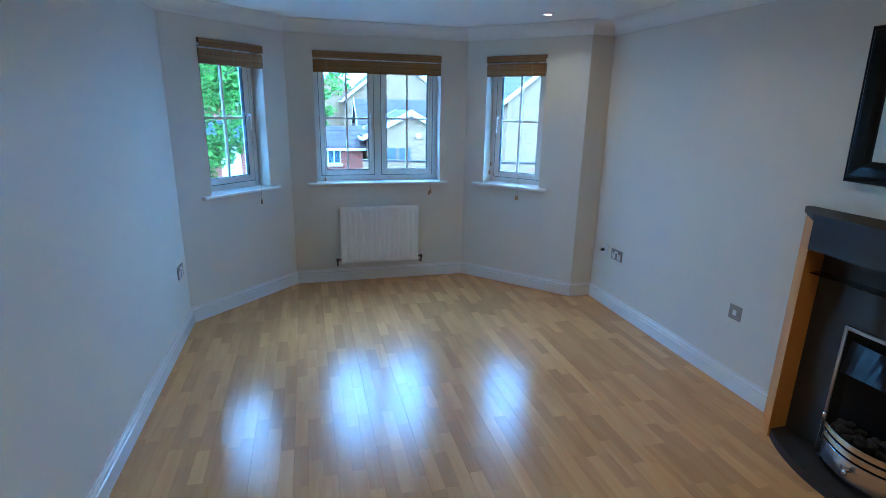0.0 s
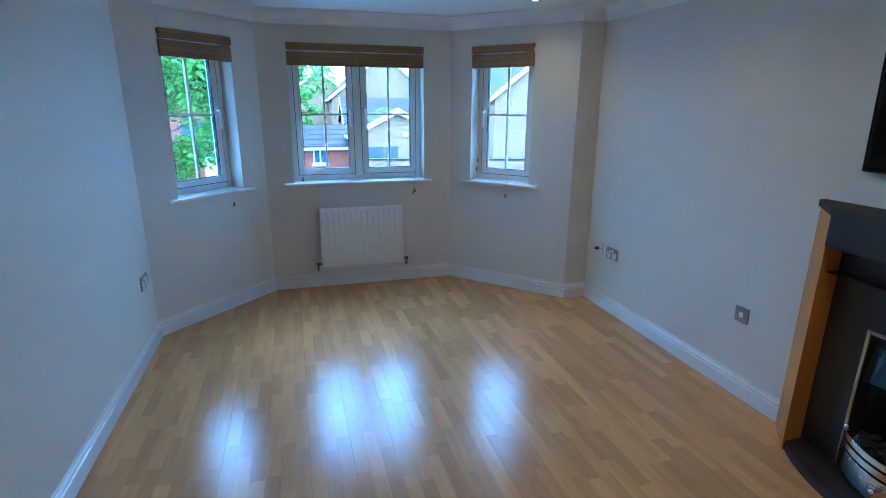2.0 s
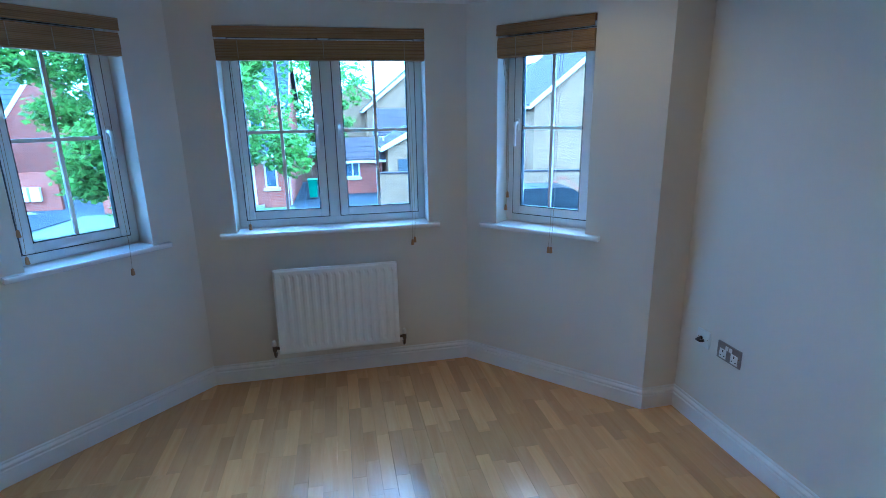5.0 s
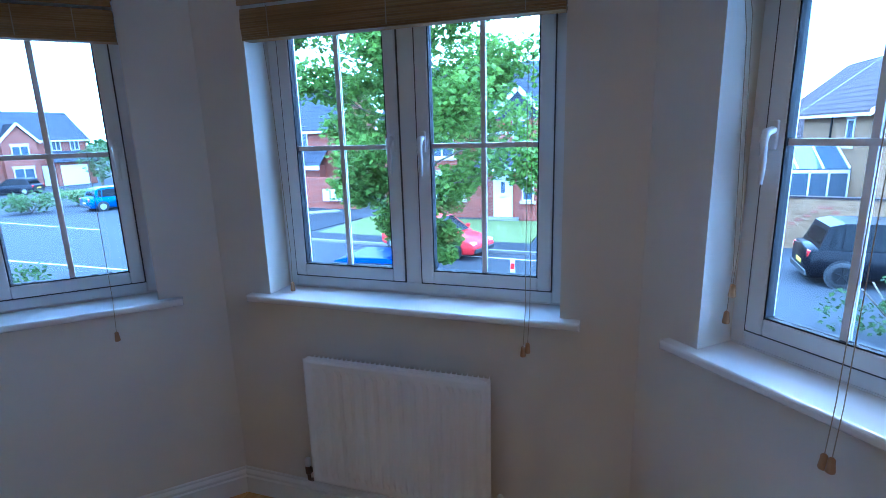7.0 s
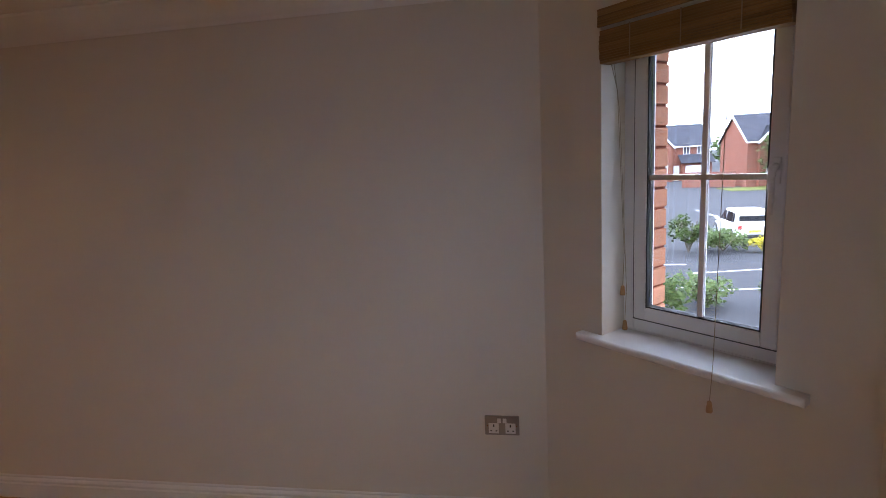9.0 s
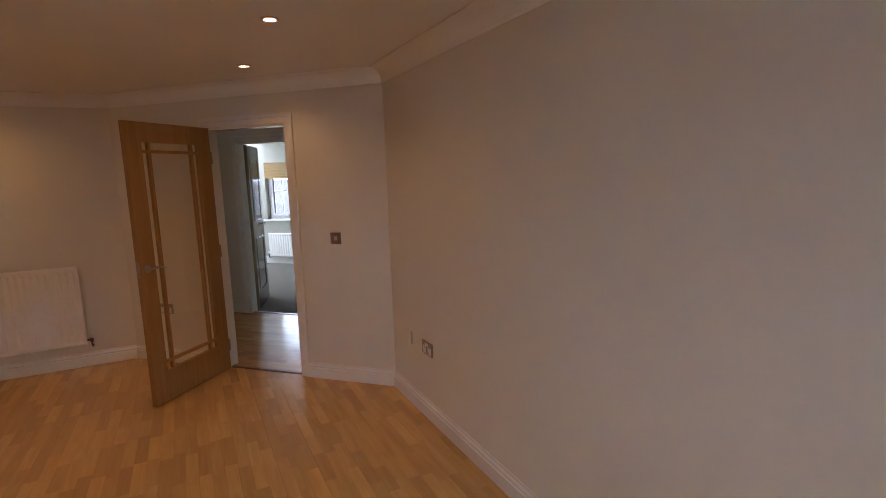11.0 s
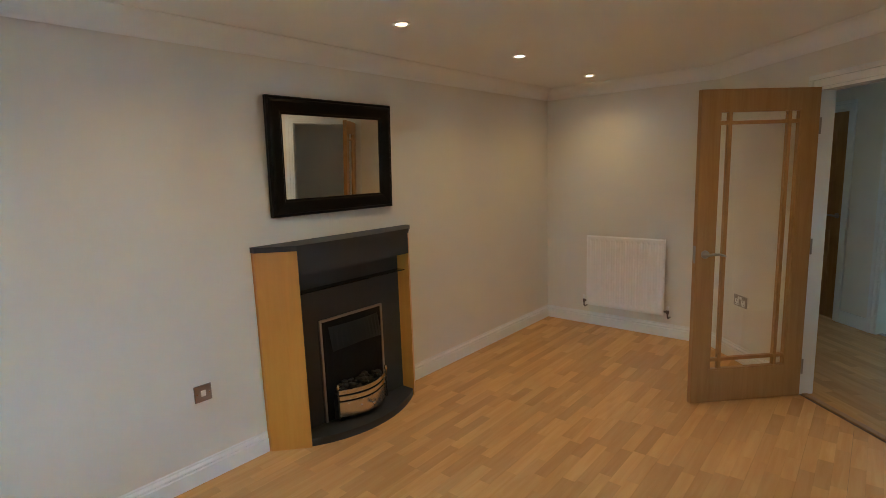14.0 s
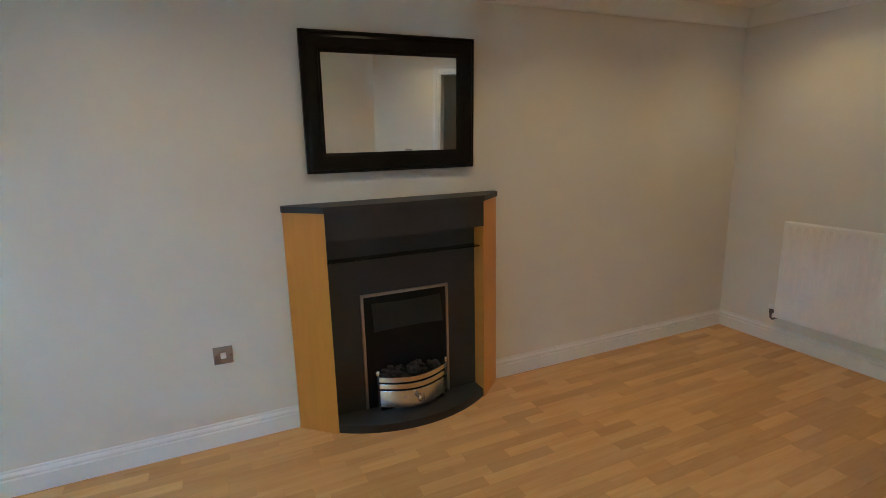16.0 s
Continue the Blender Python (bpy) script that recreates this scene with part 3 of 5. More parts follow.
cc = thing("cable_cover", pose(0, 1.27, ZS, 0, 0, -90), "narrow white plastic cover beside the wall socket", "cable cover")
part("cover", boxes((-0.014, 0.014, 0.0005, 0.014, -0.045, 0.045), bevel=0.005), WHITEPL, cc)


def downlight(x, y, watts=LAMP_WATTS):
    d = thing("downlight", pose(x, y, H), "round chrome recessed ceiling lamp, lit", "ceiling lamp", "recessed ceiling lamps")
    part("rim", lathe(bmesh.new(), [(0.031, -0.0005), (0.030, -0.006), (0.038, -0.008), (0.043, -0.005), (0.044, -0.0005)], "z", 28), CHROME, d, "", True)
    part("lens", lathe(bmesh.new(), [(0.029, -0.002), (0.028, -0.004), (0.002, -0.0045)], "z", 24), LAMPGLOW, d, "glowing round lens")
    li = bpy.data.lights.new("downlight_beam", "SPOT")
    li.energy, li.color, li.spot_size, li.spot_blend, li.shadow_soft_size = watts, LAMP_COLOUR, radians(145), 1.0, 0.04
    lo = new("beam", li)
    lo.parent = d
    lo.location = (0, 0, -0.012)
    return d


for x, y in ((2.70, 4.22), (2.68, 2.93), (2.68, 1.847), (2.685, 0.72), (2.70, -0.40), (0.868, 1.805), (0.872, 0.715)):
    downlight(x, y)


# ---- mirror over the fireplace ----
def wall_mirror():
    y0, y1, z0, z1 = 1.352, 2.268, 1.340, 2.010
    m = thing("wall_mirror", pose(XR - 0.004, 1.81, 1.34, 0, -2.1, -0.5) @ pose(0, -1.81, -1.34), "rectangular mirror in a wide black lacquered frame", "mirror")
    fw = 0.098
    prof = [(0.0, 0.0), (0.0, 0.024), (0.006, 0.030), (0.014, 0.028), (0.020, 0.034), (0.032, 0.036), (0.070, 0.030), (0.082, 0.026), (0.088, 0.020), (fw, 0.016), (fw, 0.0)]
    bm = bmesh.new()
    rings = []
    for d, x in prof:
        rings.append([bm.verts.new((-x - 0.003, y, z)) for y, z in ((y0 + d, z0 + d), (y1 - d, z0 + d), (y1 - d, z1 - d), (y0 + d, z1 - d))])
    for a, b in zip(rings, rings[1:]):
        for k in range(4):
            bm.faces.new((a[k], a[(k + 1) % 4], b[(k + 1) % 4], b[k]))
    bmesh.ops.recalc_face_normals(bm, faces=bm.faces[:])
    part("frame", bm, FRAMEBLACK, m, "black lacquered stepped frame")
    part("mirror_glass", boxes((-0.014, -0.010, y0 + fw - 0.004, y1 - fw + 0.004, z0 + fw - 0.004, z1 - fw + 0.004)), MIRROR, m, "silvered mirror glass")
    part("backing", boxes((-0.009, 0.002, y0 + 0.02, y1 - 0.02, z0 + 0.02, z1 - 0.02)), DARKPL, m)


wall_mirror()


# ---- fireplace ----
FY, FHALF, FSAG, FTOP = 1.805, 0.602, 0.30, 1.192
FR = (FHALF ** 2 + FSAG ** 2) / (2 * FSAG)


def bow(y, grow=0.0):
    """Depth of the bowed front at offset y from the middle."""
    return max(math.sqrt(max((FR + grow) ** 2 - y * y, 0)) - (FR - FSAG), 0.0)


def canted(y, grow=0.0):
    """Depth of the surround's front: canted sides and a slightly bowed middle."""
    a = abs(y)
    if a > 0.432:
        return 0.03 + (0.185 - 0.03) * (FHALF - min(a, FHALF)) / (FHALF - 0.432) + grow
    return 0.185 + 0.018 * math.cos(y / 0.432 * math.pi / 2) + grow


def bowed(bm, ya, yb, z0, z1, grow=0.0, back=None, steps=14, shape=None):
    """A solid with a bowed front between two offsets; back: None reaches the wall, a number is the panel's thickness."""
    ys = [ya + (yb - ya) * k / steps for k in range(steps + 1)]
    shape = shape or bow
    front = [(-shape(y, grow), y) for y in ys]
    if back is None:
        rear = [(-0.001, ys[-1]), (-0.001, ys[0])]
    else:
        rear = [(min(-shape(y, grow) + back, -0.001), y) for y in reversed(ys)]
    prism(bm, (front + rear)[::-1], z0, z1)
    bmesh.ops.recalc_face_normals(bm, faces=bm.faces[:])
    return bm


def fireplace():
    f = thing("fireplace", pose(XR, FY, 0), "bow-fronted fire surround, beech side panels and charcoal frieze", "fireplace")
    inner = 0.432
    part("mantel_shelf", bowed(bmesh.new(), -FHALF - 0.004, FHALF + 0.004, FTOP - 0.030, FTOP, 0.012, None, 50, canted), SLATE, f, "thin charcoal mantel shelf")
    part("frieze", bowed(bmesh.new(), -inner, inner, FTOP - 0.168, FTOP - 0.0305, 0.004, 0.05, 20, canted), SLATE, f, "charcoal painted frieze")
    for s in (-1, 1):
        a, b = sorted((s * inner, s * FHALF))
        part("side_panel", bowed(bmesh.new(), a, b, 0.0, FTOP - 0.0305, 0.0, None, 8, canted), BEECH, f, "beech veneered curved side panel")
    part("back_panel", boxes((-0.075, -0.001, -inner, inner, 0.045, FTOP - 0.031)), SLATE, f, "charcoal back panel")
    part("hearth", bowed(bmesh.new(), -inner + 0.0005, inner - 0.0005, 0.0, 0.045, 0.006, None, 24), SLATE, f, "charcoal bowed hearth")
    part("glass_shelf", boxes((-0.145, -0.0755, -inner + 0.001, inner - 0.001, 0.902, 0.908), bevel=0.001), SMOKE, f, "smoked glass inner shelf")
    # the inset fire
    e = thing("electric_fire", pose(XR - 0.075, FY, 0.045), "black inset fire with chrome trim, coals and a bowed fret", "electric fire")
    w, h = 0.254, 0.655
    t = 0.016
    part("trim", boxes((-0.014, -0.0005, -w, -w + t, 0, h), (-0.014, -0.0005, w - t, w, 0, h), (-0.014, -0.0005, -w + t, w - t, h - t, h), bevel=0.003), NICKEL, e, "satin metal trim")
    part("surround", boxes((-0.008, -0.0005, -w + t, -0.19, 0, h - t), (-0.008, -0.0005, 0.19, w - t, 0, h - t), (-0.008, -0.0005, -0.19, 0.19, h - 0.08, h - t)), BLACK, e, "black steel surround")
    bm = boxes((-0.0075, -0.0005, -0.19, 0.19, 0, h - 0.08))
    part("fire_back", bm, BLACK, e)
    bm = bmesh.new()
    n = 12
    top, bot = [], []
    for k in range(n + 1):
        y = -0.2 + 0.4 * k / n
        top.append(bm.verts.new((-0.012 - 0.03 * math.cos(y / 0.2 * 1.2), y, h - 0.05)))
        bot.append(bm.verts.new((-0.03 - 0.07 * math.cos(y / 0.2 * 1.2), y, h - 0.205 + 0.03 * math.cos(y / 0.2 * 1.4))))
    for k in range(n):
        bm.faces.new((top[k], top[k + 1], bot[k + 1], bot[k]))
    bmesh.ops.solidify(bm, geom=bm.faces[:], thickness=0.006)
    part("hood", bm, mat("grey_black_enamel", (0.018, 0.019, 0.019), 0.3), e, "curved black canopy hood")
    bed = part("coal_bed", boxes((-0.07, -0.01, -0.17, 0.17, 0.171, 0.19)), COAL, e, "moulded black coals")
    random.seed(7)
    for k in range(62):
        bm = bmesh.new()
        y = random.uniform(-0.165, 0.165)
        x = -random.uniform(0.03, 0.045 + 0.075 * math.cos(y / 0.2 * 1.35))
        z = 0.20 + random.uniform(-0.01, 0.045) - abs(y) * 0.12
        r = bmesh.ops.create_icosphere(bm, subdivisions=2, radius=random.uniform(0.012, 0.022))
        sx, sy, sz = random.uniform(0.8, 1.3), random.uniform(0.8, 1.4), random.uniform(0.6, 0.9)
        o = Vector((random.random() * 9, random.random() * 9, random.random() * 9))
        for v in r["verts"]:
            q = v.co * (1 + 0.35 * noise.noise(v.co * 45 + o))
            v.co = Vector((x + q.x * sx, y + q.y * sy, z + q.z * sz))
        part("coal", bm, COAL, bed)

    def fret(z0, z1, half, deep, th=0.007):
        bm = bmesh.new()
        n = 18
        ys = [-half + 2 * half * k / n for k in range(n + 1)]
        fr = [(-0.055 - deep * math.cos(y / half * 1.35), y) for y in ys]
        re = [(x + th, y) for x, y in reversed(fr)]
        prism(bm, (fr + re)[::-1], z0, z1)
        bmesh.ops.recalc_face_normals(bm, faces=bm.faces[:])
        bmesh.ops.bevel(bm, geom=[q for q in bm.edges if abs(q.verts[0].co.z - q.verts[1].co.z) < 1e-6], offset=0.0022, segments=2, affect="EDGES")
        return bm
    part("fret_bar", fret(0.178, 0.206, 0.20, 0.095), CHROME, e, "polished curved bar")
    part("fret_bar", fret(0.138, 0.166, 0.197, 0.094), CHROME, e, "polished curved bar")
    part("fret_panel", fret(0.030, 0.127, 0.193, 0.093), CHROME, e, "polished bowed ash panel")
    part("ash_drawer", fret(0.045, 0.096, 0.13, 0.098, 0.004), CHROME, e)
    part("drawer_knob", lathe(bmesh.new(), [(0.004, 0.0), (0.006, -0.012), (0.013, -0.018), (0.013, -0.026), (0.006, -0.030)], "x", 16, (-0.155, 0.0, 0.085)), CHROME, e, "round polished knob", True)
    for s in (-1, 1):
        part("fret_post", lathe(bmesh.new(), [(0.006, 0.03), (0.006, 0.215), (0.011, 0.22), (0.011, 0.24), (0.004, 0.248)], "z", 12, (-0.078, s * 0.2, 0)), CHROME, e, "", True)
    part("burner_box", boxes((-0.068, -0.008, -0.188, 0.188, 0.0, 0.17), bevel=0.01), BLACK, e)


fireplace()

# ---- glazed door and hall ----
DM = pose(0, 0.93, 0, 0, 0, -45)   # x runs along the door wall from the long wall's corner, y into the room


def lever(parent, x, y, z, sx, sy):
    bm = bmesh.new()
    lathe(bm, [(0.026, 0.0), (0.026, sy * 0.006), (0.022, sy * 0.009), (0.009, sy * 0.010), (0.009, sy * 0.04)], "y", 20, (x, y, z))
    tube(bm, [(x, y + sy * 0.036, z), (x + sx * 0.03, y + sy * 0.043, z + 0.004), (x + sx * 0.075, y + sy * 0.042, z + 0.002), (x + sx * 0.115, y + sy * 0.036, z - 0.012)], 0.009, 10, [0.010, 0.009, 0.008, 0.006])
    return part("lever_handle", bm, NICKEL, parent, "curved metal lever handle on a round rose", True)


def lining(name, m, u0, u1, v0, v1, zt, face):
    """Door lining through a wall and architraves on the room side; face is +1 or -1 for the side that carries them."""
    d = thing(name, m, "white gloss door lining and architrave", "door frame", kind="structure")
    t = 0.028
    part("jamb", boxes((u0, u0 + t, v0 - 0.002, v1 + 0.002, 0, zt)), GLOSS, d)
    part("jamb", boxes((u1 - t, u1, v0 - 0.002, v1 + 0.002, 0, zt)), GLOSS, d)
    part("door_head", boxes((u0 + t, u1 - t, v0 - 0.002, v1 + 0.002, zt - t, zt)), GLOSS, d)
    for s in face:
        e = v1 if s > 0 else v0
        ya, yb = sorted((e + s * 0.001, e + s * 0.018))
        yc, yd = sorted((e + s * 0.001, e + s * 0.012))
        part("architrave", boxes((u0 - ARCH, u0 - 0.02, ya, yb, 0, zt + ARCH - 0.02), (u0 - 0.02, u0 + 0.012, yc, yd, 0, zt), bevel=0.003), GLOSS, d)
        part("architrave", boxes((u1 + 0.02, u1 + ARCH, ya, yb, 0, zt + ARCH - 0.02), (u1 - 0.012, u1 + 0.02, yc, yd, 0, zt), bevel=0.003), GLOSS, d)
        part("architrave", boxes((u0 - ARCH, u1 + ARCH, ya, yb, zt + ARCH - 0.02, zt + ARCH + 0.012), (u0 - 0.02, u1 + 0.02, yc, yd, zt - 0.01, zt + ARCH - 0.02), bevel=0.003), GLOSS, d)
    return d


lining("door_frame_1", DM, *DOOR_S, -0.10, 0.0, 2.0, (1, -1))


def glazed_door():
    """Leaf standing open at right angles; local x from hinge to latch, y across its thickness."""
    m = DM @ pose(1.535, 0.012, 0.008, 0, 0, 91)
    d = thing("glazed_door", m, "oak door with a large glazed panel, standing open", "door")
    W, Z, T = 0.764, 1.981, 0.038
    st, tr, br = 0.118, 0.125, 0.215
    part("stile", boxes((0, st, -T / 2, T / 2, 0, Z), bevel=0.002), OAK, d)
    part("stile", boxes((W - st, W, -T / 2, T / 2, 0, Z), bevel=0.002), OAK, d)
    part("top_rail", boxes((st, W - st, -T / 2 + 0.0005, T / 2 - 0.0005, Z - tr, Z)), OAK, d)
    part("bottom_rail", boxes((st, W - st, -T / 2 + 0.0005, T / 2 - 0.0005, 0, br)), OAK, d)
    x0, x1, z0, z1 = st, W - st, br, Z - tr
    g = 0.072
    b = 0.011
    for x in (x0 + g, x1 - g):
        part("glazing_bar", boxes((x - b, x + b, -T / 2 + 0.004, T / 2 - 0.004, z0, z1), bevel=0.002), OAK, d)
    for z in (z0 + g, z1 - g):
        part("glazing_bar", boxes((x0, x1, -T / 2 + 0.005, T / 2 - 0.005, z - b, z + b), bevel=0.002), OAK, d)
    bd = 0.010
    part("glazing_bead", boxes((x0, x0 + bd, -T / 2 + 0.003, T / 2 - 0.003, z0, z1), (x1 - bd, x1, -T / 2 + 0.003, T / 2 - 0.003, z0, z1), (x0, x1, -T / 2 + 0.002, T / 2 - 0.002, z0, z0 + bd), (x0, x1, -T / 2 + 0.002, T / 2 - 0.002, z1 - bd, z1)), OAK, d)
    xs = [x0 + bd, x0 + g - b, x0 + g + b, x1 - g - b, x1 - g + b, x1 - bd]
    zs = [z0 + bd, z0 + g - b, z0 + g + b, z1 - g - b, z1 - g + b, z1 - bd]
    for i in (0, 2, 4):
        for j in (0, 2, 4):
            p = part("pane", boxes((xs[i], xs[i + 1], -0.003, 0.003, zs[j], zs[j + 1])), CLEAR, d)
            p.visible_shadow = False
    lever(d, W - 0.058, -T / 2, 0.985, -1, -1)
    lever(d, W - 0.058, T / 2, 0.985, -1, 1)
    part("latch_plate", boxes((W, W + 0.0015, -0.012, 0.012, 0.93, 1.04)), NICKEL, d, "metal latch plate")
    for z in (0.2, 1.0, 1.75):
        bm = boxes((-0.002, 0.0, -0.015, 0.02, z - 0.05, z + 0.05))
        tube(bm, [(-0.004, 0.022, z - 0.05), (-0.004, 0.022, z + 0.05)], 0.006, 8)
        part("hinge", bm, NICKEL, d, "steel butt hinge")


glazed_door()

# hall beyond the doorway, in the door wall's axes (y < 0 is away from the room)
def in_hall(name, bm, material, label, category, kind="structure"):
    ob = part(name, bm, material)
    ob.matrix_world = DM
    return tagged(ob, label, category, kind=kind)


HO = -1.52
R2 = (1.80, 2.55)
D2 = (2.95, 3.71)
in_hall("wall_hall_far", boxes((-0.3, R2[0], HO - 0.1, HO, -0.1, H), (R2[0], R2[1], HO - 0.1, HO, 2.0, H), (R2[1], D2[0], HO - 0.1, HO, -0.1, H),
                               (D2[0], D2[1], HO - 0.1, HO, 2.0, H), (D2[1], 4.6, HO - 0.1, HO, -0.1, H)), WALL, "cream painted hall wall", "wall")
in_hall("wall_hall_end_1", boxes((-0.4, -0.3, HO, -0.1, -0.1, H)), WALL, "cream painted hall wall", "wall")
in_hall("wall_hall_end_2", boxes((4.6, 4.7, HO, 0.4, -0.1, H)), WALL, "cream painted hall wall", "wall")
in_hall("wall_hall_near", boxes((2.75, 4.6, -0.2, -0.1, -0.1, H)), WALL, "cream painted hall wall", "wall")
in_hall("ceiling_hall", boxes((-0.4, 4.7, HO - 3.6, -0.102, H + 0.001, H + 0.09)), CEIL, "white hall ceiling", "ceiling")
in_hall("floor_hall", boxes((-0.4, 4.7, HO - 0.05, -0.05, -0.1, -0.009)), SUB, "dark underlay below the hall laminate", "floor")
in_hall("threshold_strip", boxes((DOOR_S[0] + 0.028, DOOR_S[1] - 0.028, -0.065, -0.025, -0.004, 0.006), bevel=0.002), OAK, "oak threshold strip in the doorway", "threshold")
for a, b in ((-0.3, R2[0] - ARCH), (R2[1] + ARCH, D2[0] - ARCH), (D2[1] + ARCH, 4.6)):
    in_hall("baseboard_hall", boxes((a, b, HO + 0.0005, HO + 0.015, 0, 0.121), bevel=0.004), GLOSS, "white gloss skirting board in the hall", "skirting")
lining("door_frame_2", DM, *R2, HO - 0.1, HO, 2.0, (1,))
lining("door_frame_3", DM, *D2, HO - 0.1, HO, 2.0, (1,))


def panel_door(m, material, label, hand):
    d = thing("panel_door", m, label, "door")
    W, Z, T = 0.70, 1.965, 0.036
    part("leaf", boxes((0, W, -T / 2, T / 2, 0, Z), bevel=0.002), material, d)
    for z0, z1 in ((0.2, 0.85), (1.05, 1.82)):
        for s in (-1, 1):
            y = s * T / 2
            ya, yb = sorted((y, y + s * 0.006))
            part("panel_moulding", boxes((0.12, 0.14, ya, yb, z0, z1), (W - 0.14, W - 0.12, ya, yb, z0, z1), (0.14, W - 0.14, ya, yb, z0, z0 + 0.02), (0.14, W - 0.14, ya, yb, z1 - 0.02, z1)), material, d)
    x = W - 0.055 if hand > 0 else 0.055
    lever(d, x, T / 2, 1.0, -hand, 1)
    lever(d, x, -T / 2, 1.0, -hand, -1)
    return d


panel_door(DM @ pose(D2[0] + 0.03, HO - 0.03, 0.008), OAK, "closed oak panelled door in the hall", -1)
panel_door(DM @ pose(R2[1] - 0.03, HO - 0.125, 0.008, 0, 0, -62), mat("dark_glossy_door", (0.17, 0.125, 0.075), 0.12, var=0.05, scale=3), "glossy door standing open into the far bedroom", 1)

# the room across the hall
RO = HO - 0.1
FAR = RO - 3.0
W2 = (3.45, 4.55)
in_hall("floor_bedroom", boxes((0.6, 5.6, FAR, RO, -0.1, -0.001)), CARPET, "grey beige carpet across the hall", "floor")
in_hall("carpet_trim", boxes((R2[0] + 0.028, R2[1] - 0.028, RO + 0.03, RO + 0.07, -0.008, 0.007), bevel=0.002), NICKEL, "metal carpet trim in the doorway", "threshold")
in_hall("wall_bedroom_window", boxes((0.6, W2[0], FAR - 0.25, FAR, -0.1, H), (W2[1], 5.6, FAR - 0.25, FAR, -0.1, H), (W2[0], W2[1], FAR - 0.25, FAR, -0.1, 0.82), (W2[0], W2[1], FAR - 0.25, FAR, 1.86, H)), BEDWALL, "bedroom wall with the room's dimness put into its colour", "wall")
in_hall("wall_bedroom_1", boxes((0.5, 0.6, FAR, RO, -0.1, H)), BEDWALL, "bedroom wall with the room's dimness put into its colour", "wall")
in_hall("wall_bedroom_2", boxes((5.6, 5.7, FAR, RO, -0.1, H)), BEDWALL, "bedroom wall with the room's dimness put into its colour", "wall")
in_hall("wall_bedroom_near", boxes((4.6, 5.6, RO, RO + 0.1, -0.1, H)), BEDWALL, "bedroom wall with the room's dimness put into its colour", "wall")
in_hall("baseboard_bedroom", boxes((0.6, 5.6, FAR + 0.0005, FAR + 0.015, 0, 0.121), bevel=0.004), GLOSS, "white gloss skirting board", "skirting")
w4 = thing("window_4", DM @ pose(W2[1], FAR, 0, 0, 0, 180), "white plastic bedroom window with glazing bars", "window", kind="structure")
ww = W2[1] - W2[0]
part("window_frame", boxes((0, 0.05, 0.1, 0.165, 0.824, 1.86), (ww - 0.05, ww, 0.1, 0.165, 0.824, 1.86), (0.05, ww - 0.05, 0.1, 0.165, 0.824, 0.874), (0.05, ww - 0.05, 0.1, 0.165, 1.81, 1.86), (ww / 2 - 0.03, ww / 2 + 0.03, 0.1, 0.165, 0.874, 1.81), bevel=0.004), UPVC, w4)
casement(w4, 0.054, ww / 2 - 0.034, 0.878, 1.806, "l", 0.086)
casement(w4, ww / 2 + 0.034, ww - 0.054, 0.878, 1.806, "r", 0.086)
in_hall("window_sill_bedroom", boxes((W2[0] - 0.06, W2[1] + 0.06, FAR - 0.1, FAR + 0.04, 0.793, 0.82), bevel=0.006), GLOSS, "white gloss window board", "window sill")
vb = thing("pelmet_blind", DM @ pose(W2[0], FAR, 0), "rolled wooden blind across the bedroom window head", "blind")
part("roll", boxes((0.01, ww - 0.01, -0.06, 0.012, 1.57, 1.855), bevel=0.012), BAMBOO, vb)
radiator(DM @ pose(W2[0] + 0.1, FAR, 0), 0.95, 0.14, 0.58, "white panel radiator under the bedroom window")
in_hall("lower_storey_rear", boxes((0.5, 5.7, FAR - 0.25, -0.2, -2.75, -0.101)), RED_BRICK, "red brick storey below the hall and bedroom", "wall")
hl = downlight(0, 0, 2.0)
hl.matrix_world = DM @ pose(2.2, -0.8, H)

# ---- outside: ground, road, lawns ----
G = -2.75


def flat(name, x0, x1, y0, y1, z, material, label, category, kind="structure", skirt=0.12):
    ob = part(name, boxes((x0, x1, y0, y1, z - skirt, z)), material)
    return tagged(ob, label, category, kind=kind)


def slab(name, pts, z, material, label, category, kind="structure", skirt=0.12):
    bm = bmesh.new()
    prism(bm, pts, z - skirt, z)
    bmesh.ops.recalc_face_normals(bm, faces=bm.faces[:])
    return tagged(part(name, bm, material), label, category, kind=kind)


bm = bmesh.new()
q = [bm.verts.new(p) for p in ((-900, -900, G), (900, -900, G), (900, 900, G), (-900, 900, G))]
bm.faces.new(q)
tagged(part("ground", bm, ASPHALT), "grey worn asphalt of the close", "road", kind="structure")
slab("lawn_1", [(-10.4, 23.5), (-0.65, 22.85), (-0.5, 28.0), (-10.0, 28.3)], G + 0.06, GRASS, "mown front lawn of the brick house", "lawn")
slab("lawn_2", [(-46, 36), (-36, 33), (-30, 33.5), (-31, 41), (-46, 44)], G + 0.06, GRASS, "grass bank with shrubs by the far houses", "lawn")
slab("lawn_3", [(-56, 24.5), (-52, 24.5), (-51, 34.5), (-55.8, 34.5)], G + 0.06, GRASS, "grass strip before the far brick house", "lawn")
slab("driveway_1", [(-17.5, 24.6), (-11, 23.7), (-10.3, 27.8), (-16, 32.0), (-20, 32.0)], G + 0.03, DRIVE, "dark tarmac driveway to the garage", "driveway")
slab("driveway_2", [(-0.6, 22.85), (2.2, 22.8), (1.4, 40), (-0.4, 40)], G + 0.03, DRIVE, "dark tarmac side drive with bins", "driveway")
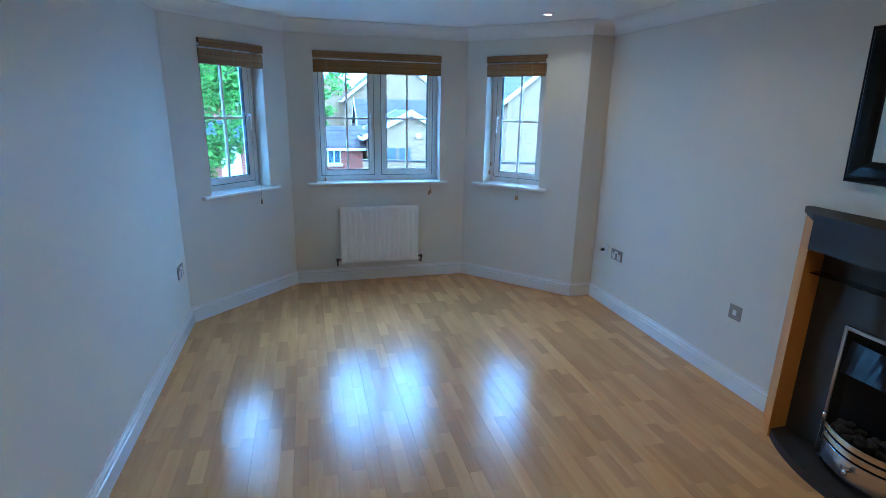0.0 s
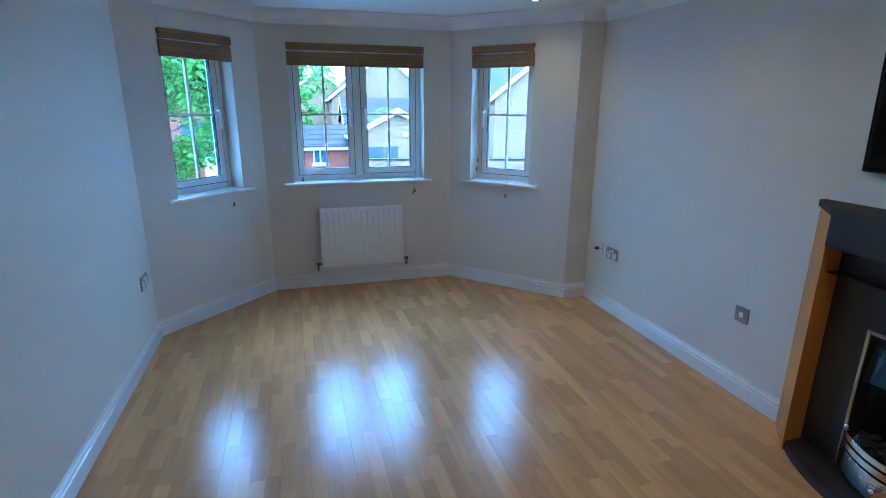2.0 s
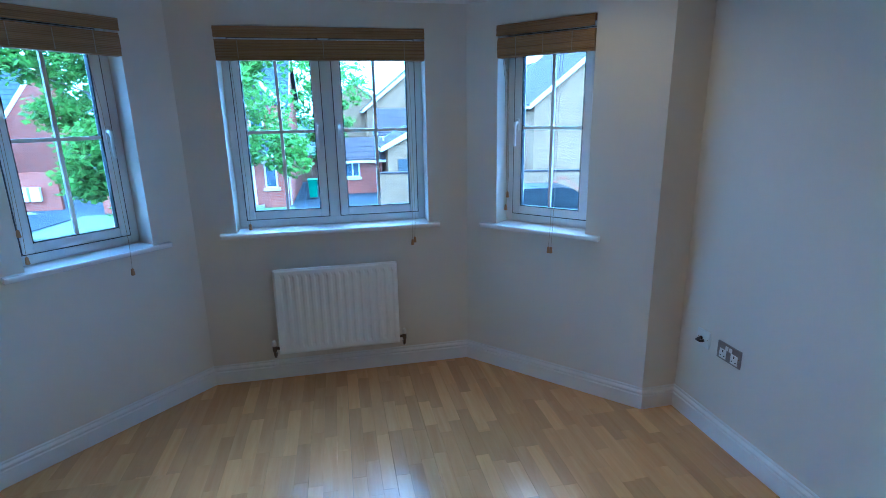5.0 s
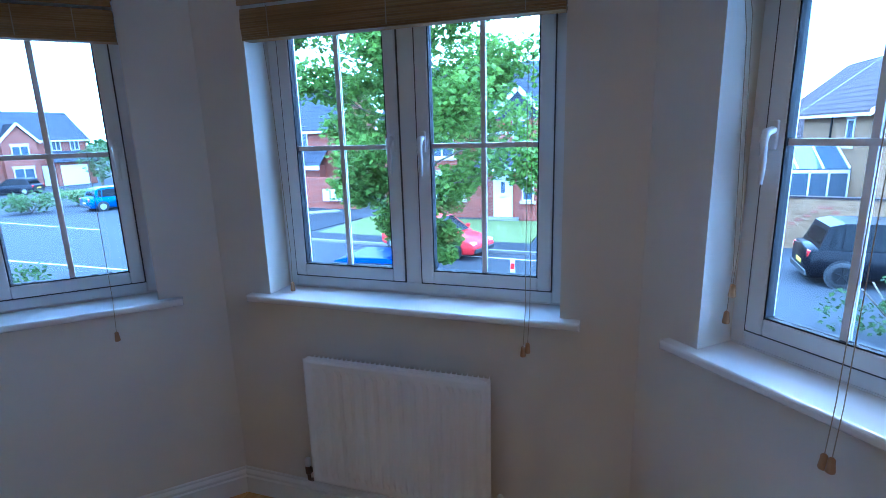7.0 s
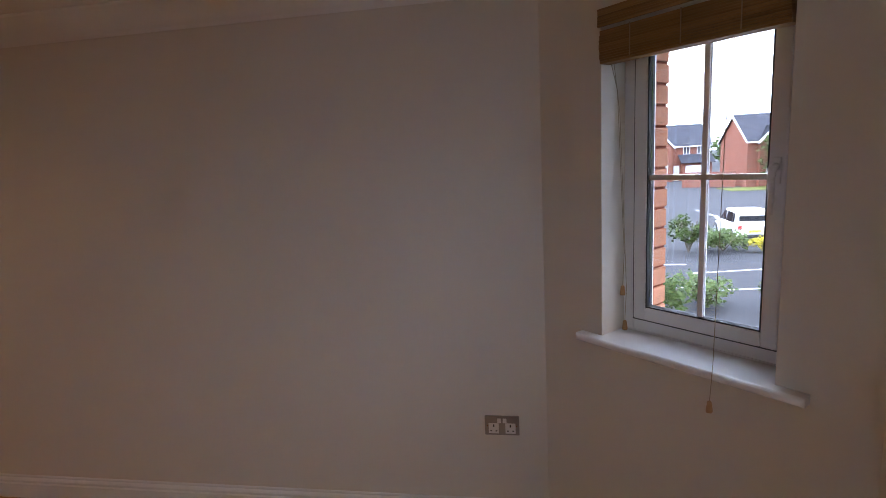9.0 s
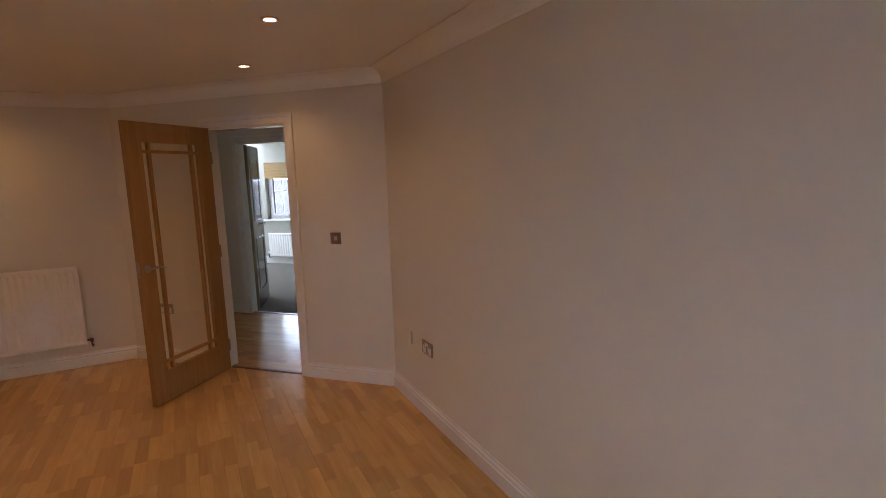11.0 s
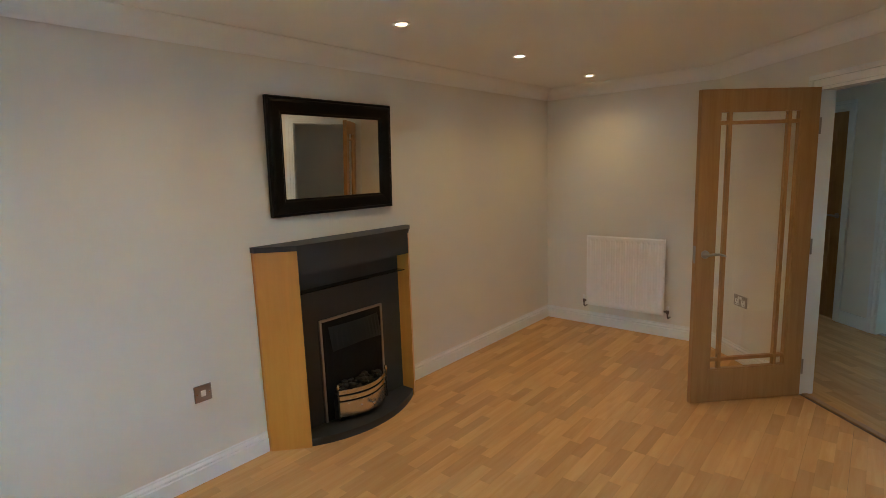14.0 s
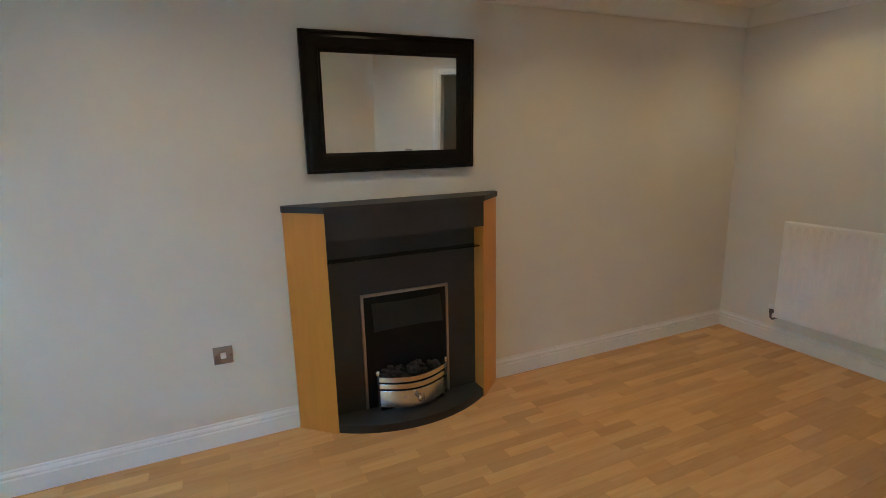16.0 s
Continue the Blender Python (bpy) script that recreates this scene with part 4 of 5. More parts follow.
slab("pavement_1", [(-22, 23.4), (-17.5, 22.6), (2.2, 21.3), (2.2, 22.7), (-11, 23.5), (-17.5, 24.5)], G + 0.075, DRIVE, "tarmac footway along the road", "pavement")
for a, b in (((-22.2, 23.3), (-17.4, 22.45)), ((-17.4, 22.45), (2.2, 21.15))):
    d = (Vector(b) - Vector(a))
    n = int(d.length / 0.92)
    kerb = thing("kerb", pose(a[0], a[1], G, 0, 0, math.degrees(math.atan2(d.y, d.x))), "pale concrete kerb along the footway", "kerb", kind="structure")
    for k in range(n):
        part("kerb_stone", boxes((k * 0.92, k * 0.92 + 0.91, 0, 0.14, -0.05, 0.10), bevel=0.012), PAVING, kerb)
for x0, y0, x1, y1 in ((-17.5, 14.6, -16.7, 10.2), (-14.7, 13.2, -14.3, 10.1), (-37.0, 16.5, -12.0, 16.3), (-11.5, 16.25, -4.2, 15.9), (-32.5, 23.2, -22.3, 22.3), (-20.6, 16.2, -18.4, 14.2), (-18.4, 4.0, -18.2, 10.4), (-14.8, 4.0, -14.7, 9.8), (-6.5, 21.0, 1.2, 20.4)):
    d = Vector((x1 - x0, y1 - y0))
    ob = part("road_line", boxes((0, d.length, -0.05, 0.05, 0, 0.006)), LINE)
    ob.matrix_world = pose(x0, y0, G + 0.001, 0, 0, math.degrees(math.atan2(d.y, d.x)))
    tagged(ob, "white painted parking bay line", "road marking", "painted road lines", "structure")
slab("paving_path", [(-17.6, 25.2), (-16.2, 27.8), (-13.2, 30.2), (-12.6, 29.6), (-15.4, 27.2), (-16.6, 24.9)], G + 0.08, PAVING, "pale paved path to the garage house", "path")


# ---- houses ----
def house_window(parent, x, y, z, w, h, face, bars=2):
    """Small casement in a wall; face 'y' looks towards -y, 'x' towards -x, 'X' towards +x."""
    m = {"y": pose(x, y, z), "x": pose(x, y, z, 0, 0, -90), "X": pose(x, y, z, 0, 0, 90)}[face]
    b = 0.07
    fr = [(-w / 2, -w / 2 + b, -0.05, 0.05, 0, h), (w / 2 - b, w / 2, -0.05, 0.05, 0, h), (-w / 2 + b, w / 2 - b, -0.05, 0.05, 0, b), (-w / 2 + b, w / 2 - b, -0.05, 0.05, h - b, h)]
    for k in range(1, bars):
        u = -w / 2 + w * k / bars
        fr.append((u - 0.04, u + 0.04, -0.045, 0.045, b, h - b))
    o = part("window", boxes(*fr), FASCIA, parent, "white framed window")
    o.matrix_parent_inverse = Matrix.Identity(4)
    o.matrix_basis = parent.matrix_world.inverted() @ m
    part("pane", boxes((-w / 2 + b, w / 2 - b, -0.02, 0.02, b, h - b)), PANE, o)
    part("sill", boxes((-w / 2 - 0.1, w / 2 + 0.1, -0.12, 0.03, -0.14, -0.001)), STONE, o, "cream stone sill")
    part("lintel", boxes((-w / 2 - 0.1, w / 2 + 0.1, -0.06, 0.03, h + 0.001, h + 0.2)), STONE, o, "cream stone lintel")
    return o


def gable_house(m, w, d, eave, ridge, walls, tiles, label, along="x", over=0.35, category="house"):
    """House body w by d with a pitched roof; local origin at its near corner on the ground; along: the ridge's direction."""
    h = thing("house", m, label, category)
    bm = bmesh.new()
    box(bm, 0, w, 0, d, 0, eave)
    if along == "y":
        pts = [(0, eave), (w, eave), (w / 2, ridge)]
        for ya, yb in ((0, 0.25), (d - 0.25, d)):
            a = [bm.verts.new((x, ya, z)) for x, z in pts]
            b = [bm.verts.new((x, yb, z)) for x, z in pts]
            bm.faces.new(a), bm.faces.new(b[::-1])
            for k in range(3):
                bm.faces.new((a[k], b[k], b[(k + 1) % 3], a[(k + 1) % 3]))
    else:
        pts = [(0, eave), (d, eave), (d / 2, ridge)]
        for xa, xb in ((0, 0.25), (w - 0.25, w)):
            a = [bm.verts.new((xa, y, z)) for y, z in pts]
            b = [bm.verts.new((xb, y, z)) for y, z in pts]
            bm.faces.new(a), bm.faces.new(b[::-1])
            for k in range(3):
                bm.faces.new((a[k], b[k], b[(k + 1) % 3], a[(k + 1) % 3]))
    bmesh.ops.recalc_face_normals(bm, faces=bm.faces[:])
    part("wall", bm, walls, h)
    span = w if along == "y" else d
    length = d if along == "y" else w
    slope = (ridge - eave) / (span / 2)
    lo = eave - over * slope
    T = 0.12
    prof = [(-over, lo + 0.02), (span / 2, ridge + 0.02), (span + over, lo + 0.02), (span + over, lo + T), (span / 2, ridge + T + 0.05), (-over, lo + T)]
    bm = bmesh.new()
    extrude_x(bm, prof, -over * 0.6, length + over * 0.6)
    rf = part("roof", bm, tiles, h, "tiled pitched roof")
    trims = [rf]
    for xa, xb in ((-over * 0.6 - 0.04, -over * 0.6 - 0.003), (length + over * 0.6 + 0.003, length + over * 0.6 + 0.04)):
        bm = extrude_x(bmesh.new(), [(-over, lo - 0.14), (span / 2, ridge - 0.16), (span + over, lo - 0.14), (span + over, lo + T + 0.01), (span / 2, ridge + T + 0.06), (-over, lo + T + 0.01)], xa, xb)
        trims.append(part("bargeboard", bm, FASCIA, h, "white bargeboard"))
    for y0, y1 in ((-over - 0.08, -over + 0.02), (span + over - 0.02, span + over + 0.08)):
        trims.append(part("gutter", boxes((-over * 0.5, length + over * 0.5, y0, y1, lo - 0.12, lo + 0.02)), FASCIA, h, "white gutter and fascia"))
    if along == "y":
        for o in trims:
            o.matrix_basis = Matrix(((0, 1, 0, 0), (1, 0, 0, 0), (0, 0, 1, 0), (0, 0, 0, 1)))
            o.data.flip_normals()
    return h


def put(parent, name, bm, material, label="", m=None):
    """A part given in world axes."""
    o = part(name, bm, material, parent, label)
    o.matrix_basis = parent.matrix_world.inverted() @ (m or Matrix.Identity(4))
    return o


def front_door(parent, x, y, z0, w=0.95, h=2.05, material=None):
    put(parent, "front_door", boxes((x - w / 2, x + w / 2, y - 0.06, y + 0.02, z0, z0 + h), bevel=0.01), material or FASCIA, "white panelled front door")
    put(parent, "door_glazing", boxes((x - 0.1, x + 0.1, y - 0.075, y - 0.061, z0 + 1.2, z0 + 1.75)), PANE)
    put(parent, "letter_plate", boxes((x - 0.13, x + 0.13, y - 0.072, y - 0.061, z0 + 0.95, z0 + 1.02)), NICKEL)
    put(parent, "door_step", boxes((x - 0.8, x + 0.8, y - 0.5, y - 0.001, G, G + 0.16)), PAVING)


def garage_door(parent, x0, x1, y, z1):
    o = put(parent, "garage_door", boxes((x0, x1, y - 0.05, y + 0.02, G + 0.02, z1)), FASCIA, "white up-and-over garage door")
    for k in range(1, 4):
        z = G + (z1 - G) * k / 4
        put(parent, "garage_rib", boxes((x0 + 0.08, x1 - 0.08, y - 0.062, y - 0.051, z - 0.015, z + 0.015)), FASCIA)


# brick house across the road
h = gable_house(pose(-9.6, 29.4, G), 8.7, 8.5, 4.95, 7.9, RED_BRICK, TILE, "red brick two-storey house across the road", "x")
put(h, "front_bay", boxes((-3.6, -1.0, 28.9, 29.39, G, G + 4.9)), RED_BRICK, "projecting brick bay")
bm = bmesh.new()
a = [bm.verts.new(p) for p in ((-3.7, 28.85, G + 4.9), (-0.9, 28.85, G + 4.9), (-2.3, 28.85, G + 6.3))]
b = [bm.verts.new(p) for p in ((-3.7, 31.5, G + 4.9), (-0.9, 31.5, G + 4.9), (-2.3, 32.6, G + 6.3))]
bm.faces.new(a), bm.faces.new((a[0], a[2], b[2], b[0])), bm.faces.new((a[1], b[1], b[2], a[2]))
put(h, "bay_roof", bm, TILE, "small tiled gable roof")
put(h, "bay_verge", boxes((0, 2.05, -0.06, 0.0, -0.1, 0.12)), FASCIA, "", pose(-3.75, 28.84, G + 4.86, 0, -45, 0))
put(h, "bay_verge", boxes((-2.05, 0, -0.06, 0.0, -0.1, 0.12)), FASCIA, "", pose(-0.85, 28.84, G + 4.86, 0, 45, 0))
house_window(h, -2.2, 28.9, G + 3.8, 0.66, 1.05, "y", 1)
house_window(h, -6.3, 29.4, G + 3.1, 1.3, 1.25, "y")
house_window(h, -1.77, 28.9, G + 0.98, 0.58, 1.15, "y", 1)
house_window(h, -5.9, 29.4, G + 0.95, 1.6, 1.3, "y", 3)
front_door(h, -3.0, 28.9, G + 0.17)
bm = bmesh.new()
extrude_x(bm, [(28.2, G + 2.62), (28.89, G + 3.42), (28.89, G + 3.50), (28.12, G + 2.66)], -4.3, -0.7)
put(h, "porch_roof", bm, TILE, "lean-to tiled porch roof")
put(h, "porch_fascia", boxes((-4.3, -0.7, 28.1, 28.2, G + 2.48, G + 2.66)), FASCIA)
put(h, "downpipe", tube(bmesh.new(), [(-0.95, 29.3, G), (-0.95, 29.3, G + 4.8)], 0.04), FASCIA)
h.location.x += 0.2
h.location.y -= 0.45

# house with the white garage
h = gable_house(pose(-24.5, 32.2, G), 9.2, 8.0, 4.9, 7.7, RED_BRICK, TILE, "red brick house with a white garage door", "x")
put(h, "garage_wing", boxes((-20.0, -15.9, 31.4, 32.19, G, G + 2.55)), RED_BRICK)
garage_door(h, -19.6, -17.0, 31.4, G + 2.15)
bm = bmesh.new()
extrude_x(bm, [(31.0, G + 2.5), (32.19, G + 3.5), (32.19, G + 3.6), (30.95, G + 2.56)], -20.3, -15.6)
put(h, "garage_roof", bm, TILE, "lean-to garage roof")
put(h, "garage_fascia", boxes((-20.3, -15.6, 30.9, 31.0, G + 2.3, G + 2.56)), FASCIA)
house_window(h, -21.8, 32.2, G + 3.1, 1.2, 1.2, "y")
house_window(h, -17.6, 32.2, G + 3.7, 1.1, 1.1, "y")
for k in range(3):
    put(h, "meter_box", boxes((-14.9 + k * 0.55, -14.45 + k * 0.55, 30.0, 30.2, G + 0.5, G + 1.2), bevel=0.02), FASCIA, "white meter box")
put(h, "low_wall", boxes((-16.4, -12.6, 30.25, 30.5, G, G + 1.9)), RED_BRICK, "low red brick garden wall")
h.location.x += 0.55
h.location.y += 0.65


def villa(m, label, walls, flip=False):
    """Two-storey estate house with a front gable and a garage wing, near corner at the local origin."""
    h = gable_house(m, 9.0, 7.5, 4.95, 7.6, walls, TILE, label, "x")
    def at(bm, nm, material, lab=""):
        return part(nm, bm, material, h, lab)
    at(boxes((1.0, 4.0, -0.6, -0.001, 0, 4.6)), "front_bay", walls)
    bm = bmesh.new()
    a = [bm.verts.new(p) for p in ((0.7, -0.75, 4.5), (4.3, -0.75, 4.5), (2.5, -0.75, 6.4))]
    b = [bm.verts.new(p) for p in ((0.7, 2.0, 4.5), (4.3, 2.0, 4.5), (2.5, 2.9, 6.4))]
    bm.faces.new((a[0], a[2], b[2], b[0])), bm.faces.new((a[1], b[1], b[2], a[2]))
    bmesh.ops.solidify(bm, geom=bm.faces[:], thickness=0.1)
    at(bm, "bay_roof", TILE)
    bm = bmesh.new()
    a = [bm.verts.new(p) for p in ((1.0, -0.6, 4.6), (4.0, -0.6, 4.6), (2.5, -0.6, 6.2))]
    bm.faces.new(a)
    at(bm, "bay_gable", walls)
    for s in (-1, 1):
        o = at(boxes((0, 2.65, -0.06, 0.0, -0.12, 0.1)) if s > 0 else boxes((-2.65, 0, -0.06, 0.0, -0.12, 0.1)), "bargeboard", FASCIA)
        o.matrix_basis = pose(0.68 if s > 0 else 4.32, -0.77, 4.5, 0, -46.5 * s, 0)
    at(boxes((5.2, 9.0, -1.0, -0.001, 0, 2.5)), "garage_wing", walls)
    at(boxes((5.6, 8.2, -1.06, -1.0, 0, 2.1)), "garage_door", FASCIA, "white garage door")
    bm = bmesh.new()
    extrude_x(bm, [(-1.4, 2.4), (-0.001, 3.5), (-0.001, 3.6), (-1.45, 2.46)], 4.9, 9.3)
    at(bm, "garage_roof", TILE)
    for x, y, z, w in ((2.5, -0.6, 3.0, 1.5), (2.5, -0.6, 0.8, 1.8), (6.0, 0.0, 3.6, 0.9), (7.8, 0.0, 3.6, 0.9)):
        b = 0.08
        o = at(boxes((x - w / 2, x - w / 2 + b, y - 0.06, y, z, z + 1.25), (x + w / 2 - b, x + w / 2, y - 0.06, y, z, z + 1.25), (x - w / 2, x + w / 2, y - 0.06, y, z, z + b), (x - w / 2, x + w / 2, y - 0.06, y, z + 1.17, z + 1.25), (x - b / 2, x + b / 2, y - 0.055, y, z, z + 1.25)), "window", FASCIA)
        part("pane", boxes((x - w / 2 + b, x + w / 2 - b, y - 0.03, y - 0.001, z + b, z + 1.17)), PANE, o)
        part("lintel", boxes((x - w / 2 - 0.1, x + w / 2 + 0.1, y - 0.05, y - 0.001, z + 1.255, z + 1.45)), STONE, o)
    at(boxes((4.35, 5.1, -0.05, 0.0, 0.05, 2.1)), "front_door", FASCIA)
    return h


villa(pose(-56.5, 27.6, G, 0, 0, 90), "far red brick house with a front gable", PINK_BRICK)
villa(pose(-78, 36.5, G, 0, 0, 40), "distant red brick house beyond the corner", PINK_BRICK)
villa(pose(-54.8, 37.2, G, 0, 0, 80), "distant red brick house with twin gables", PINK_BRICK)
villa(pose(-50.5, 47.5, G, 0, 0, 25), "distant red brick house beside a fence", PINK_BRICK)
villa(pose(-38, 50, G, 0, 0, 12), "distant red brick house behind the trees", RED_BRICK)
villa(pose(-73, 20.5, G, 0, 0, 92), "distant red brick house at the road's end", PINK_BRICK)
villa(pose(-84, 3, G, 0, 0, 84), "distant red brick house beside the road", PINK_BRICK)
villa(pose(-70, -8, G, 0, 0, 95), "distant red brick house behind a fence", RED_BRICK)
villa(pose(-20, 62, G, 0, 0, 5), "distant red brick house behind the close", RED_BRICK)

# buff brick houses
h = gable_house(pose(12.4, 29.3, G), 9.4, 8.5, 4.95, 8.6, BUFF_BRICK, TILE_BROWN, "buff brick house with a plain gable end", "y")
house_window(h, 12.4, 31.6, G + 3.3, 0.8, 1.15, "x", 1)
put(h, "downpipe", tube(bmesh.new(), [(12.3, 33.6, G), (12.3, 33.6, G + 4.7)], 0.05), BLACK)
# conservatory beside it
c = thing("conservatory", pose(9.3, 30.9, G), "white framed glass conservatory beside the buff house", "conservatory")
fr = []
for k in range(5):
    fr.append((k * 0.75, k * 0.75 + 0.07, 0, 0.07, 0, 2.2))
fr += [(0, 3.07, 0, 0.07, 0.0, 0.6), (0, 3.07, 0, 0.07, 2.1, 2.25), (0, 0.07, 0, 3.0, 2.1, 2.25), (0, 0.07, 0, 3.0, 0, 0.6)]
part("frame", boxes(*fr), FASCIA, c)
part("glazing", boxes((0.02, 3.05, 0.03, 0.05, 0.6, 2.1), (0.03, 0.05, 0.05, 3.0, 0.6, 2.1)), PANE, c)
bm = bmesh.new()
extrude_x(bm, [(0.0, 2.26), (1.9, 3.25), (3.0, 3.25), (3.0, 3.3), (1.88, 3.3), (0.0, 2.31)], 0.0, 3.05)
part("roof", bm, PANE, c)
bm = bmesh.new()
for x in (0.0, 0.98, 1.98, 2.98):
    extrude_x(bm, [(-0.02, 2.30), (1.88, 3.31), (3.0, 3.31), (3.0, 3.36), (1.86, 3.36), (-0.02, 2.36)], x, x + 0.08)
part("roof_bar", bm, FASCIA, c)

h = gable_house(pose(4.45, 47.0, G), 9.0, 9.0, 5.0, 8.55, BUFF_BRICK, TILE_BROWN, "buff brick house with a steep front gable", "y")
house_window(h, 8.9, 47.0, G + 1.0, 1.2, 1.2, "y")
gable_house(pose(14.6, 43.0, G), 8.0, 7.5, 5.0, 8.3, BUFF_BRICK, TILE_BROWN, "buff brick house behind the garages", "y")
gable_house(pose(0.4, 50.5, G), 6.4, 8.0, 4.9, 7.3, BUFF_BRICK, TILE_BROWN, "buff brick house beyond the red outbuilding", "y")
gable_house(pose(5.0, 41.2, G), 9.0, 4.2, 3.1, 4.7, BUFF_BRICK, TILE_BROWN, "long low buff garage with a brown roof", "x", category="garage")
h = gable_house(pose(4.4, 30.4, G), 4.9, 4.4, 2.75, 4.0, BUFF_BRICK, TILE_BROWN, "low buff brick garage block", "y", category="garage")
put(h, "garage_door", boxes((4.95, 6.0, 30.34, 30.42, G, G + 2.0)), DARKPL, "dark garage opening")
put(h, "garage_door", boxes((6.15, 6.85, 30.34, 30.42, G, G + 2.0)), DARKPL, "dark garage opening")
put(h, "lamp_bracket", lathe(bmesh.new(), [(0.02, 0.0), (0.16, 0.02), (0.16, 0.1), (0.03, 0.14)], "y", 16, (7.3, 30.24, G + 2.7)), FASCIA, "white round wall lamp")
h = gable_house(pose(1.5, 31.9, G), 2.7, 2.8, 2.1, 2.95, RED_BRICK, TILE_BROWN, "small red brick outbuilding", "x", category="outbuilding")
house_window(h, 2.5, 31.9, G + 0.95, 0.8, 0.85, "y")
gw = thing("garden_wall", pose(3.5, 25.3, G, 0, 0, -13), "buff brick garden wall with a soldier coping", "wall")
part("brickwork", boxes((0, 25, 0, 0.25, 0, 1.78)), BUFF_BRICK, gw)
part("coping", boxes((-0.03, 25, -0.03, 0.28, 1.781, 1.86), bevel=0.01), TILE_BROWN, gw)
for cx in (3.6, 5.9, 8.2):
    for k in range(5):
        for s in (-1, 1):
            part("brick", boxes((cx + s * (0.1 + 0.2 * k) - 0.1, cx + s * (0.1 + 0.2 * k) + 0.1, -0.012, -0.0005, 1.45 - 0.15 * k, 1.53 - 0.15 * k)), RED_BRICK, gw)
b = thing("wheelie_bin", pose(0.3, 30.5, G + 0.03), "green plastic wheeled bin on the side drive", "bin")
bm = bmesh.new()
prism(bm, [(-0.24, -0.27), (0.24, -0.27), (0.24, 0.27), (-0.24, 0.27)], 0.1, 1.0)
for v in bm.verts:
    if v.co.z < 0.5:
        v.co.x *= 0.82
        v.co.y *= 0.8
part("body", bm, BINGREEN, b)
part("lid", boxes((-0.27, 0.27, -0.32, 0.29, 1.001, 1.07), bevel=0.02), BINGREEN, b)
for s in (-1, 1):
    part("wheel", lathe(bmesh.new(), [(0.02, -0.02), (0.1, -0.02), (0.1, 0.02), (0.02, 0.02)], "x", 14, (s * 0.22, 0.24, 0.1)), TYRE, b)
f = thing("timber_fence", pose(-0.9, 38.5, G), "brown close-boarded timber fence", "fence")
for k in range(14):
    part("board", boxes((k * 0.17, k * 0.17 + 0.16, 0, 0.025, 0, 1.8)), TIMBER, f)
f = thing("timber_fence", pose(-60.0, 22.2, G, 0, 0, 60), "red brick garden wall in panels", "fence")
for k in range(18):
    part("board", boxes((k * 0.3, k * 0.3 + 0.28, 0, 0.03, 0, 1.7)), PINK_BRICK, f)
s = thing("sign_post", pose(-0.25, 17.3, G), "small roadside sign board on a post", "sign")
part("post", boxes((-0.02, 0.02, -0.03, 0.03, 0, 0.85)), TIMBER, s)
part("board", boxes((-0.07, 0.07, -0.045, -0.0305, 0.25, 0.85)), FASCIA, s)
part("stripe", boxes((-0.06, 0.06, -0.05, -0.0455, 0.55, 0.72)), TAIL, s)


